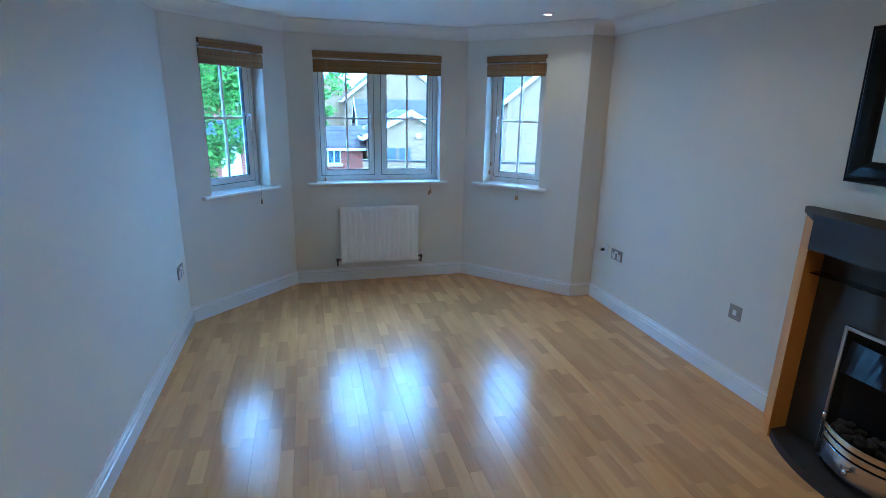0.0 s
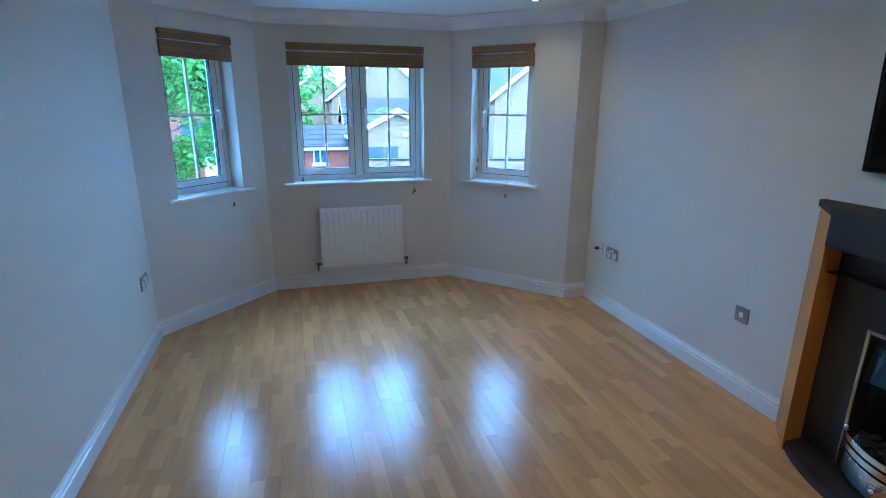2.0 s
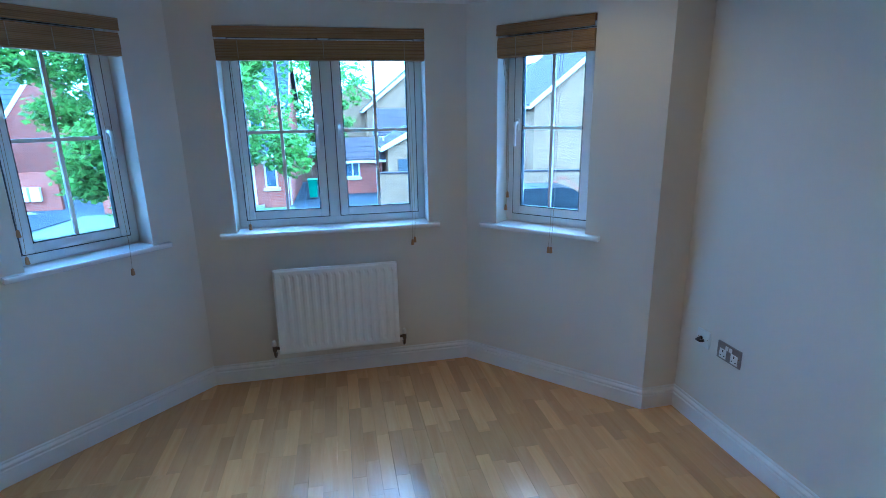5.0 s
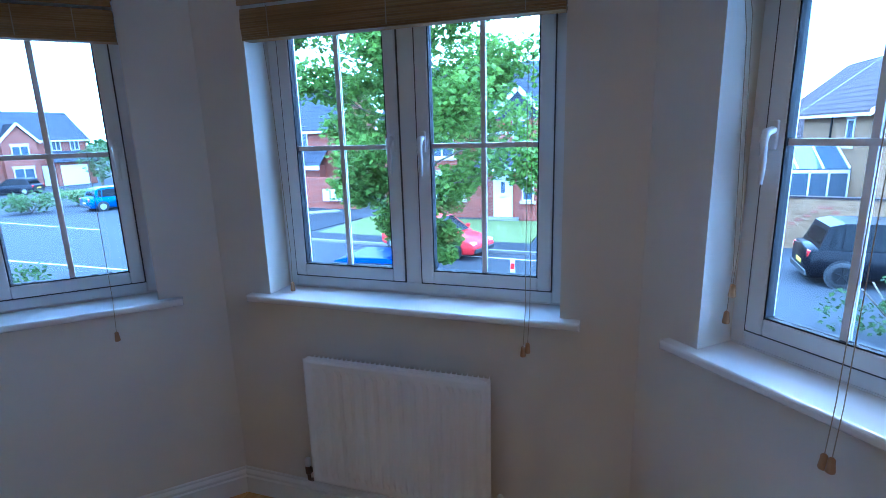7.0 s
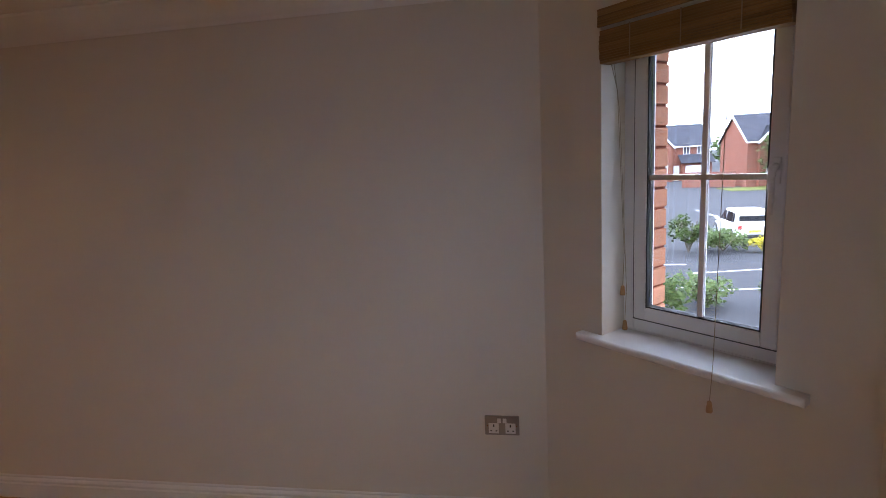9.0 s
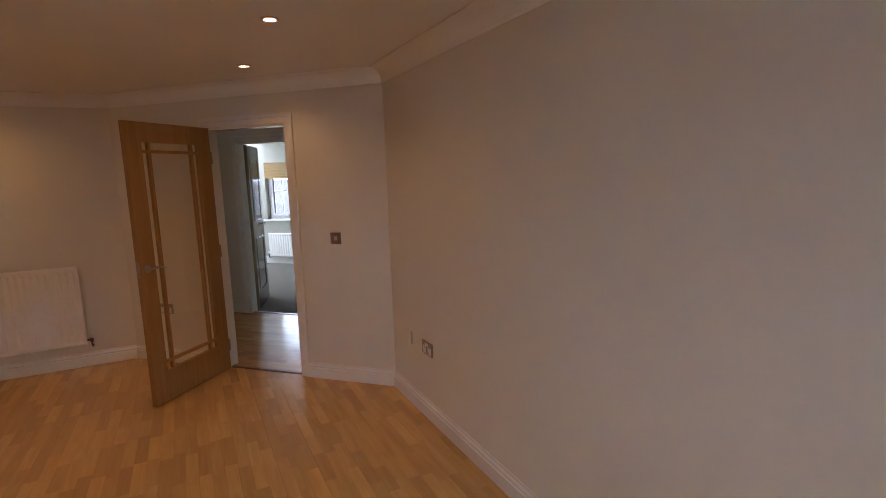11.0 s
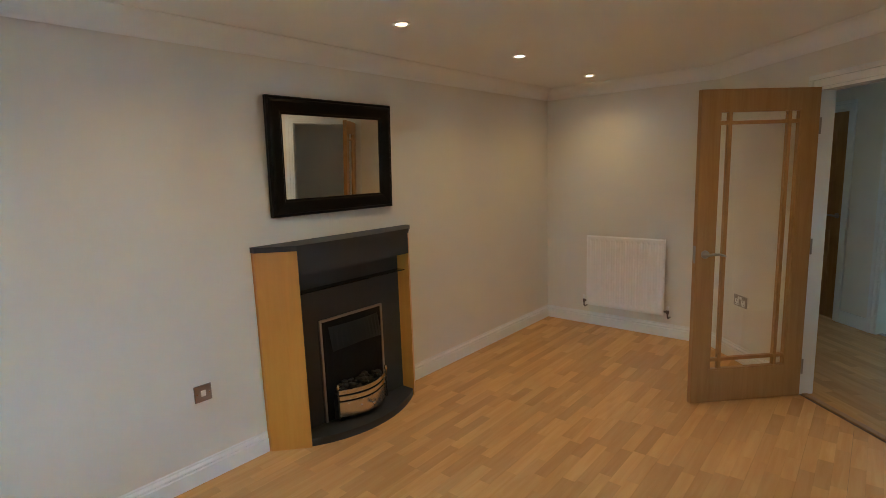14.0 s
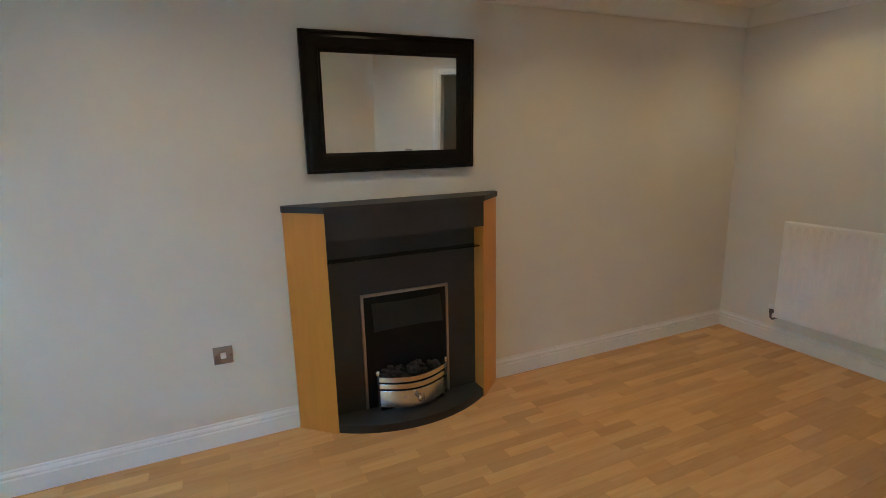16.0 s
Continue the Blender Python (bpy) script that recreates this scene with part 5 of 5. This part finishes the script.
# ---- vehicles ----
def car(m, paint, label, L=3.9, Wd=1.7, Ht=1.48, suv=False, wheel_mat=None):
    """A parked car heading along local +x, middle at the origin on the ground."""
    c = thing("car", m, label, "car", "parked cars")
    hl, hw = L / 2, Wd / 2
    clear = 0.24 if suv else 0.17
    belt = Ht * (0.60 if suv else 0.60)
    st = [(-hl, 0.34, belt - 0.10, 0.84), (-hl + 0.08, 0.22, belt - 0.03, 0.93), (-hl * 0.80, clear, belt, 0.985), (-hl * 0.35, clear, belt, 1.0), (hl * 0.18, clear, belt - 0.02, 1.0),
          (hl * 0.42, clear, belt - 0.05, 0.99), (hl * 0.80, clear, belt - 0.17, 0.95), (hl - 0.10, 0.20, belt - 0.27, 0.88), (hl, 0.32, belt - 0.36, 0.76)]
    bm = bmesh.new()
    rings = []
    for x, z0, z1, k in st:
        w = hw * k
        mid = (z0 + z1) / 2
        ring = [(-w * 0.90, z0), (-w * 0.985, z0 + 0.10), (-w, mid), (-w * 0.97, z1 - 0.07), (-w * 0.88, z1), (0, z1 + 0.03), (w * 0.88, z1), (w * 0.97, z1 - 0.07), (w, mid), (w * 0.985, z0 + 0.10), (w * 0.90, z0)]
        rings.append([bm.verts.new((x, y, z)) for y, z in ring])
    for a, b in zip(rings, rings[1:]):
        n = len(a)
        for k in range(n):
            bm.faces.new((a[k], a[(k + 1) % n], b[(k + 1) % n], b[k]))
    bm.faces.new(rings[0]), bm.faces.new(rings[-1][::-1])
    bmesh.ops.recalc_face_normals(bm, faces=bm.faces[:])
    part("body", bm, paint, c, "", True)
    # cabin
    rear = -hl * (0.90 if suv else 0.86)
    cab = [(rear, belt - 0.02, 0.86), (rear + 0.22, Ht - 0.10, 0.74), (rear + 0.55, Ht - 0.01, 0.74), (-0.1, Ht, 0.75), (hl * 0.10, Ht - 0.05, 0.73), (hl * 0.52, belt - 0.08, 0.86)]
    bm = bmesh.new()
    roof, base = [], []
    for x, z, k in cab:
        roof.append((bm.verts.new((x, -hw * k, z)), bm.verts.new((x, hw * k, z))))
        base.append((bm.verts.new((x, -hw * 0.90, belt - 0.06)), bm.verts.new((x, hw * 0.90, belt - 0.06))))
    for k in range(len(cab) - 1):
        bm.faces.new((roof[k][0], roof[k][1], roof[k + 1][1], roof[k + 1][0]))
        for s in (0, 1):
            bm.faces.new((base[k][s], base[k + 1][s], roof[k + 1][s], roof[k][s]))
    bmesh.ops.recalc_face_normals(bm, faces=bm.faces[:])
    part("cabin", bm, paint, c)

    def glassy(nm, pts):
        bm = bmesh.new()
        bm.faces.new([bm.verts.new(p) for p in pts])
        bmesh.ops.solidify(bm, geom=bm.faces[:], thickness=0.008)
        part(nm, bm, CARGLASS, c, "dark tinted glass")
    zt, zb = Ht - 0.13, belt + 0.02

    def side(x, z, s):
        f = (z - belt) / (Ht - belt)
        return (x, s * (hw * (0.90 - 0.15 * f) + 0.012), z)
    mid = -hl * 0.08
    for s in (-1, 1):
        glassy("side_window", [side(mid + 0.04, zb, s), side(hl * 0.42, zb, s), side(hl * 0.14, zt, s), side(mid + 0.04, zt + 0.02, s)])
        glassy("side_window", [side(rear + 0.50, zb, s), side(mid - 0.04, zb, s), side(mid - 0.04, zt + 0.02, s), side(rear + 0.56, zt, s)])
        glassy("side_window", [side(rear + 0.22, zb + 0.05, s), side(rear + 0.45, zb, s), side(rear + 0.50, zt, s), side(rear + 0.36, zt, s)])
    glassy("rear_window", [(rear + 0.035, -hw * 0.72, belt + 0.1), (rear + 0.035, hw * 0.72, belt + 0.1), (rear + 0.20, hw * 0.64, Ht - 0.16), (rear + 0.20, -hw * 0.64, Ht - 0.16)])
    glassy("windscreen", [(hl * 0.50, -hw * 0.76, belt + 0.0), (hl * 0.50, hw * 0.76, belt + 0.0), (hl * 0.15, hw * 0.68, Ht - 0.10), (hl * 0.15, -hw * 0.68, Ht - 0.10)])
    wr = 0.36 if suv else 0.30
    for x in (-hl * 0.66, hl * 0.64):
        for s in (-1, 1):
            y = s * (hw - 0.10)
            part("wheel_arch", lathe(bmesh.new(), [(wr + 0.05, y + s * 0.088), (wr + 0.05, y + s * 0.104), (0.05, y + s * 0.104)], "y", 24, (x, 0, wr)), TYRE, c, "dark wheel arch")
            wl = part("tyre", lathe(bmesh.new(), [(wr * 0.62, y - s * 0.09), (wr * 0.95, y - s * 0.09), (wr, y - s * 0.06), (wr, y + s * 0.09), (wr * 0.95, y + s * 0.118), (wr * 0.64, y + s * 0.118)], "y", 24, (x, 0, wr)), TYRE, c, "", True)
            bm = bmesh.new()
            lathe(bm, [(wr * 0.18, y + s * 0.121), (wr * 0.10, y + s * 0.127)], "y", 12, (x, 0, wr))
            lathe(bm, [(wr * 0.64, y + s * 0.119), (wr * 0.66, y + s * 0.124), (wr * 0.58, y + s * 0.124), (wr * 0.57, y + s * 0.112)], "y", 24, (x, 0, wr))
            for k in range(5):
                a = k * math.tau / 5 + 0.3
                tube(bm, [(x + math.cos(a) * wr * 0.12, y + s * 0.122, wr + math.sin(a) * wr * 0.12), (x + math.cos(a) * wr * 0.6, y + s * 0.122, wr + math.sin(a) * wr * 0.6)], 0.022, 6)
            part("rim", bm, wheel_mat or ALLOY, wl, "spoked wheel rim")
    for s in (-1, 1):
        part("tail_lamp", boxes((-hl + 0.0, -hl + 0.16, s * hw * 0.74 - 0.10, s * hw * 0.74 + 0.10, belt - 0.26, belt - 0.06), bevel=0.03), TAIL, c)
        part("headlamp", boxes((hl - 0.22, hl - 0.05, s * hw * 0.64 - 0.12, s * hw * 0.64 + 0.12, belt - 0.36, belt - 0.23), bevel=0.04), HEADL, c)
        part("door_mirror", boxes((hl * 0.36, hl * 0.36 + 0.12, s * (hw + 0.08) - 0.07, s * (hw + 0.08) + 0.07, belt + 0.0, belt + 0.13), bevel=0.03), paint, c)
        part("door_handle", boxes((mid - 0.28, mid - 0.12, s * (hw + 0.004) - 0.012, s * (hw + 0.004) + 0.012, belt - 0.17, belt - 0.14), bevel=0.005), paint, c)
        part("door_seam", boxes((mid - 0.004, mid + 0.004, s * (hw * 0.985) - 0.012, s * (hw * 0.985) + 0.012, clear + 0.12, belt - 0.06)), DARKPL, c)
    part("number_plate", boxes((-hl - 0.012, -hl + 0.01, -0.26, 0.26, 0.50, 0.61)), mat("yellow_plate", (0.6, 0.45, 0.05), 0.5) if "yellow_plate" not in bpy.data.materials else bpy.data.materials["yellow_plate"], c)
    part("bumper", boxes((-hl - 0.03, -hl + 0.10, -hw * 0.82, hw * 0.82, 0.26, 0.42), (hl - 0.10, hl + 0.03, -hw * 0.74, hw * 0.74, 0.24, 0.38), bevel=0.03), DARKPL, c)
    return c


def paint(name, colour, metal=0.3):
    return mat(name, colour, 0.3, metal, var=0.02, scale=3, spec=0.1)


car(pose(-3.9, 21.35, G, 0, 0, -18), paint("red_car_paint", (0.62, 0.03, 0.035), 0.0), "red hatchback parked on the road", 4.25, 1.7, 1.40)
car(pose(-2.75, 15.0, G, 0, 0, 3), paint("blue_car_paint", (0.006, 0.025, 0.13), 0.4), "bright blue hatchback parked below the window", 3.85, 1.6, 1.42)
car(pose(-24.1, 14.6, G, 0, 0, 177), paint("white_car_paint", (0.78, 0.79, 0.80), 0.0), "small white hatchback parked in a bay", 3.5, 1.62, 1.47)
car(pose(9.75, 19.95, G, 0, 0, -4), paint("black_suv_paint", (0.004, 0.0045, 0.006), 0.0), "black off-road car parked by the garden wall", 4.6, 1.9, 1.72, True, BLACK)
car(pose(-48.5, 35.2, G, 0, 0, 200), paint("dark_car_paint", (0.015, 0.017, 0.022), 0.3), "dark hatchback parked by the far houses", 4.0, 1.7, 1.45)
car(pose(-29.2, 29.4, G, 0, 0, 72), paint("navy_car_paint", (0.02, 0.065, 0.18), 0.4), "dark blue estate car parked at the kerb", 4.3, 1.75, 1.5)
car(pose(-49.8, 30.4, G, 0, 0, 195), bpy.data.materials["dark_car_paint"], "dark saloon parked on a drive", 4.2, 1.72, 1.42)


# ---- planting ----
def leafy(bm, centre, radius, count, size, squash=0.8, seed=1):
    """Adds many folded leaves in a clump."""
    random.seed(seed)
    for _ in range(count):
        d = Vector((random.gauss(0, 1), random.gauss(0, 1), random.gauss(0, 1))).normalized() * radius * random.uniform(0.45, 1.0)
        p = Vector(centre) + Vector((d.x, d.y, d.z * squash))
        rot = Euler((random.uniform(-0.9, 0.9), random.uniform(-0.9, 0.9), random.uniform(0, 6.28))).to_matrix()
        s = size * random.uniform(0.6, 1.25)
        out = [(-0.5, 0, 0), (-0.2, 0.28, 0.06), (-0.15, 0.5, 0.02), (0.12, 0.3, 0.07), (0.55, 0.0, -0.05), (0.12, -0.3, 0.07), (-0.15, -0.5, 0.02), (-0.2, -0.28, 0.06)]
        vs = [bm.verts.new(p + rot @ (Vector(o) * s)) for o in out]
        bm.faces.new((vs[0], vs[1], vs[2], vs[3], vs[4]))
        bm.faces.new((vs[0], vs[4], vs[5], vs[6], vs[7]))


def tree(m, height, spread, label, leaves, leaf, size, seed, low=0.28, category="tree"):
    t = thing("tree", m, label, category)
    random.seed(seed)
    bm = bmesh.new()
    tube(bm, [(0, 0, -0.05), (0.04, 0.02, height * 0.25), (-0.05, 0.05, height * 0.55), (0.02, -0.03, height * 0.92)], 0.1, 9, [0.15, 0.115, 0.07, 0.02])
    tips = []
    n = 26
    for k in range(n):
        f = low + (0.95 - low) * k / n
        a = k * 2.4 + random.uniform(-0.4, 0.4)
        reach = spread * (math.sin(math.pi * min(max((f - low * 0.5) / (1.06 - low * 0.5), 0.05), 1)) ** 0.95) * random.uniform(0.62, 1.12)
        z = height * f * 0.92
        p1 = Vector((math.cos(a) * reach * 0.45, math.sin(a) * reach * 0.45, z + reach * 0.18))
        p2 = Vector((math.cos(a + 0.15) * reach, math.sin(a + 0.15) * reach, z + reach * 0.38))
        tube(bm, [(0, 0, z), p1, p2], 0.03, 5, [0.035, 0.022, 0.008])
        k2 = min(1.0, 0.42 + 0.62 * reach / spread)
        tips += [(p1, 0.72 * k2), (p2, 0.74 * k2), ((p1 + p2) / 2 + Vector((0, 0, 0.3)), 0.66 * k2)]
        for _ in range(2):
            q = p1.lerp(p2, random.random()) + Vector((random.uniform(-0.7, 0.7), random.uniform(-0.7, 0.7), random.uniform(-0.5, 0.5)))
            tube(bm, [p1, q], 0.012, 4)
            tips.append((q, 0.55 * k2))
    tips.append((Vector((0, 0, height * 0.95)), 0.7))
    part("trunk", bm, BARK, t, "grey-brown trunk and limbs")
    bm = bmesh.new()
    each = leaves // len(tips)
    for k, (p, r) in enumerate(tips):
        leafy(bm, p, r * spread / 3.2, each, size, 0.75, seed * 100 + k)
    part("crown", bm, leaf, t, "broad pale green leaves")
    return t


tree(pose(-2.9, 17.15, G), 9.4, 4.1, "young maple with pale green leaves by the road", 36000, LEAF, 0.165, 3, 0.13)
tree(pose(-54.8, 29.6, G), 5.8, 1.6, "small pale tree before a far house", 900, LEAF_GREY, 0.3, 5, 0.2)
tree(pose(-54.2, 32.9, G), 5.4, 1.5, "small pale tree before a far house", 900, LEAF_GREY, 0.3, 6, 0.2)
tree(pose(-46, 41.5, G), 4.2, 1.7, "small round garden tree", 700, LEAF_GREY, 0.28, 8, 0.2)
tree(pose(-40, 40.5, G), 4.6, 1.6, "small garden tree by a fence", 700, LEAF_DARK, 0.28, 9, 0.2)
tree(pose(-75, 78, G), 15, 5.0, "tall sparse tree behind the far roofs", 1400, LEAF_GREY, 0.6, 10, 0.3)
tree(pose(1.1, 37.5, G), 9.3, 2.8, "leafy green tree at the end of the side drive", 5000, LEAF, 0.24, 14, 0.15)
tree(pose(2.6, 58, G), 9.5, 3.4, "green tree behind the garages", 2200, LEAF, 0.35, 11, 0.2)
tree(pose(-5.5, 55, G), 10.5, 4.0, "green tree behind the brick house", 2200, LEAF, 0.35, 12, 0.2)


def shrub(m, rx, ry, rz, count, leaf, size, label, seed):
    s = thing("shrub", m, label, "shrub", "shrubs outside")
    bm = bmesh.new()
    random.seed(seed)
    for k in range(14):
        a, f = random.uniform(0, 6.28), math.sqrt(random.random())
        leafy(bm, (math.cos(a) * f * rx * 0.7, math.sin(a) * f * ry * 0.7, rz * random.uniform(0.35, 0.75)), 0.42 * min(rx, ry), count // 14, size, 0.8, seed * 50 + k)
    part("foliage", bm, leaf, s)
    bm = bmesh.new()
    for k in range(6):
        a = k * 1.05
        tube(bm, [(0, 0, 0), (math.cos(a) * rx * 0.5, math.sin(a) * ry * 0.5, rz * 0.7)], 0.02, 5)
    part("stems", bm, BARK, s)
    return s


shrub(pose(-11.9, 11.5, G), 1.2, 1.2, 1.5, 1400, LEAF_DARK, 0.12, "clipped dark green garden shrub", 21)
shrub(pose(-12.8, 9.2, G), 1.5, 0.9, 0.9, 900, LEAF_GREY, 0.12, "low green shrub beside the parking bays", 22)
shrub(pose(-20.7, 12.6, G), 1.3, 1.0, 1.0, 700, LEAF_GREY, 0.16, "grey-green shrub in front of the white car", 23)
shrub(pose(-20.6, 11.2, G), 0.9, 0.9, 1.9, 700, LEAF_DARK, 0.14, "upright dark conifer shrub", 24)
shrub(pose(-20.3, 14.1, G), 0.8, 0.7, 0.8, 450, LEAF_GOLD, 0.14, "golden yellow shrub in front of the car", 25)
shrub(pose(-33.4, 26.4, G), 2.2, 1.6, 1.4, 900, LEAF_GREY, 0.2, "spreading shrub on the grass bank", 26)
shrub(pose(-33.6, 30.2, G), 1.6, 1.4, 1.1, 600, LEAF_GREY, 0.2, "low shrub on the grass bank", 27)
shrub(pose(8.1, 15.7, G), 1.7, 1.4, 1.4, 1500, LEAF_DARK, 0.11, "leafy green shrub below the bay window", 28)
shrub(pose(-10.6, 7.4, G), 1.1, 1.1, 1.6, 1200, LEAF_DARK, 0.12, "rounded dark green shrub beside the bays", 29)
shrub(pose(-20.8, 8.6, G), 1.5, 1.0, 1.1, 800, LEAF_GREY, 0.16, "grey-green shrub bordering the parking bays", 30)
shrub(pose(-20.4, 7.6, G), 0.7, 0.7, 0.8, 400, LEAF_GOLD, 0.14, "golden yellow shrub bordering the bays", 31)
shrub(pose(-11.5, 6.2, G), 1.4, 0.9, 0.8, 900, LEAF_GREY, 0.12, "low green shrub under the window", 32)
tree(DM @ pose(5.2, -24, G), 6.5, 3.0, "green garden tree behind the house", 1500, LEAF, 0.3, 13, 0.2)
lw = part("lawn_4", boxes((-14, 22, -60, -8, G - 0.05, G + 0.05)), GRASS)
lw.matrix_world = DM
tagged(lw, "wide green lawn behind the house", "lawn", kind="structure")
shrub(DM @ pose(6.6, -17, G + 0.05), 2.6, 1.5, 2.6, 1500, LEAF_DARK, 0.18, "tall dark green garden hedge", 33)
shrub(DM @ pose(3.6, -19, G + 0.05), 2.0, 1.4, 2.2, 1200, LEAF, 0.18, "rounded green garden bush", 34)
gable_house(DM @ pose(3.0, -46, G, 0, 0, 0), 9.0, 7.0, 4.8, 7.4, BUFF_BRICK, TILE_BROWN, "pale house across the rear lawn", "x")
f = thing("timber_fence", DM @ pose(0, -30, G), "pale garden fence behind the house", "fence")
for k in range(40):
    part("board", boxes((k * 0.3, k * 0.3 + 0.28, 0, 0.03, 0, 1.8)), TIMBER, f)

# belt of distant trees
bm = bmesh.new()
random.seed(77)
for k in range(90):
    a = radians(random.uniform(-60, 125))
    r = random.uniform(115, 170)
    x, y = -math.sin(a) * r, math.cos(a) * r
    for j in range(4):
        leafy(bm, (x + random.uniform(-4, 4), y + random.uniform(-4, 4), G + random.uniform(1.5, 5.5)), random.uniform(2.5, 4.0), 26, 1.6, 0.9, 7000 + k * 7 + j)
tagged(part("distant_trees", bm, LEAF_DARK), "belt of distant green trees behind the estate", "trees", kind="stuff")

# ---- laminate floor: strips laid along the room, three to a board ----
slab_pts = [(-0.25, 0.78), (-0.25, 4.6), (0.6, 5.45), (2.5, 5.45), (3.6, 4.4), (3.6, -1.25), (1.8, -1.25)]
slab("floor", slab_pts[::-1], -0.0085, SUB, "dark underlay below the laminate", "floor")


def inside(x, y, e=0.0):
    """Whether a place lies within the room's plan (convex but for the short return)."""
    return e <= x <= XR - e and YB + e <= y <= YC - e and x + y >= 0.93 + e and (y - 4.42) <= (x - 0) * 1.009 - e and (x + y * 0.929 <= 2.385 + YC * 0.929 - e or y <= 4.355 - e)


def clip_strip(x0, x1, y0, y1):
    """The strip's plan cut by the slanted walls."""
    pts = [Vector((x0, y0)), Vector((x1, y0)), Vector((x1, y1)), Vector((x0, y1))]
    cuts = [((1, 1), 0.92), ((1.009, -1), -4.425), ((-1, -0.929), -(2.390 + YC * 0.929))]
    if y0 < 4.349:
        cuts = cuts[:2]
    for n, k in cuts:
        n = Vector(n)
        out = []
        for i, p in enumerate(pts):
            q = pts[(i + 1) % len(pts)]
            a, b = p.dot(n) - k, q.dot(n) - k
            if a >= 0:
                out.append(p)
            if (a >= 0) != (b >= 0):
                out.append(p.lerp(q, a / (a - b)))
        pts = out
        if len(pts) < 3:
            return []
    return [(p.x, p.y) for p in pts]


random.seed(11)
SW, BL = 0.0655, 1.29
floor_ob = bpy.data.objects["floor"]
rest = bmesh.new()
cache = {}
near = 0
col = 0
x = -0.004
while x < XR:
    board = col // 3
    y = YB - 0.3 - (board * 0.47 % BL) - random.uniform(0.0, 0.25)
    gap_x = 0.0009 if col % 3 == 2 else 0.0003
    while y < YC:
        ln = random.choice((0.235, 0.29, 0.345, 0.405))
        x0, x1 = max(x, 0.0005), min(x + SW - gap_x, XR - 0.0005)
        y0, y1 = max(y, YB + 0.0005), min(y + ln - 0.0005, YC - 0.0005)
        if y1 - y0 > 0.02 and x1 - x0 > 0.01:
            whole = x0 == x and y0 == y and all(inside(px_, py_, 0.005) for px_ in (x0, x1) for py_ in (y0, y1))
            if whole and near < 300 and 0.75 < x < 2.75 and 1.75 < y < 4.3:
                key = (ln, gap_x)
                if key not in cache:
                    bm = bmesh.new()
                    box(bm, 0, SW - gap_x, 0, ln - 0.0005, -0.008, 0)
                    cache[key] = mesh_of(bm, FLOOR)
                o = new("floor_strip", cache[key])
                o.parent = floor_ob
                o.location = (x, y, 0)
                near += 1
            else:
                for ya, yb in (((y0, 4.355), (4.355, y1)) if y0 < 4.355 < y1 else ((y0, y1),)):
                    pts = clip_strip(x0, x1, ya, yb)
                    if len(pts) >= 3:
                        prism(rest, pts, -0.008, 0.0)
        y += ln
    x += SW
    col += 1
tagged(part("laminate_strips", rest, FLOOR, floor_ob, "three-strip beech laminate"), kind="stuff")

# hall laminate
random.seed(12)
bm = bmesh.new()
yy = HO - 0.05
while yy < -0.045:
    xx = -0.5 - random.random() * 0.3
    while xx < 4.65:
        ln = random.choice((0.235, 0.29, 0.345, 0.405))
        xa, xb = max(xx, -0.3), min(xx + ln - 0.0006, 4.6)
        if xb - xa > 0.02:
            prism(bm, [(xa, yy), (xb, yy), (xb, min(yy + SW - 0.0006, -0.045)), (xa, min(yy + SW - 0.0006, -0.045))], -0.009, 0.0)
        xx += ln
    yy += SW
ob = part("laminate_strips", bm, wood("hall_laminate", (0.55, 0.31, 0.12), (0.65, 0.40, 0.18), 0.22, "x", True, 11), bpy.data.objects["floor_hall"], "three-strip beech laminate")
tagged(ob, kind="stuff")

# brick reveals outside the left bay window
rev = thing("brick_reveal", wall_pose(1), "red brick reveal outside the side window", "wall", kind="structure")
cache = {}
for k in range(16):
    z = SILL - 0.075 + k * 0.075
    if z + 0.065 > HEAD:
        break
    for u in (WIN[1][0] + 0.0455,):
        bm_ = cache.get("brick")
        if bm_ is None:
            b = bmesh.new()
            box(b, 0, 0.012, 0, 0.13, 0, 0.065, bevel=0.003)
            cache["brick"] = bm_ = mesh_of(b, mat("single_brick", (0.40, 0.15, 0.08), 0.9, var=0.35, scale=25, bump=0.6, bump_scale=120))
        o = new("brick", bm_)
        o.parent = rev
        o.location = (u, 0.192 + (0.003 if k % 2 else 0), z)
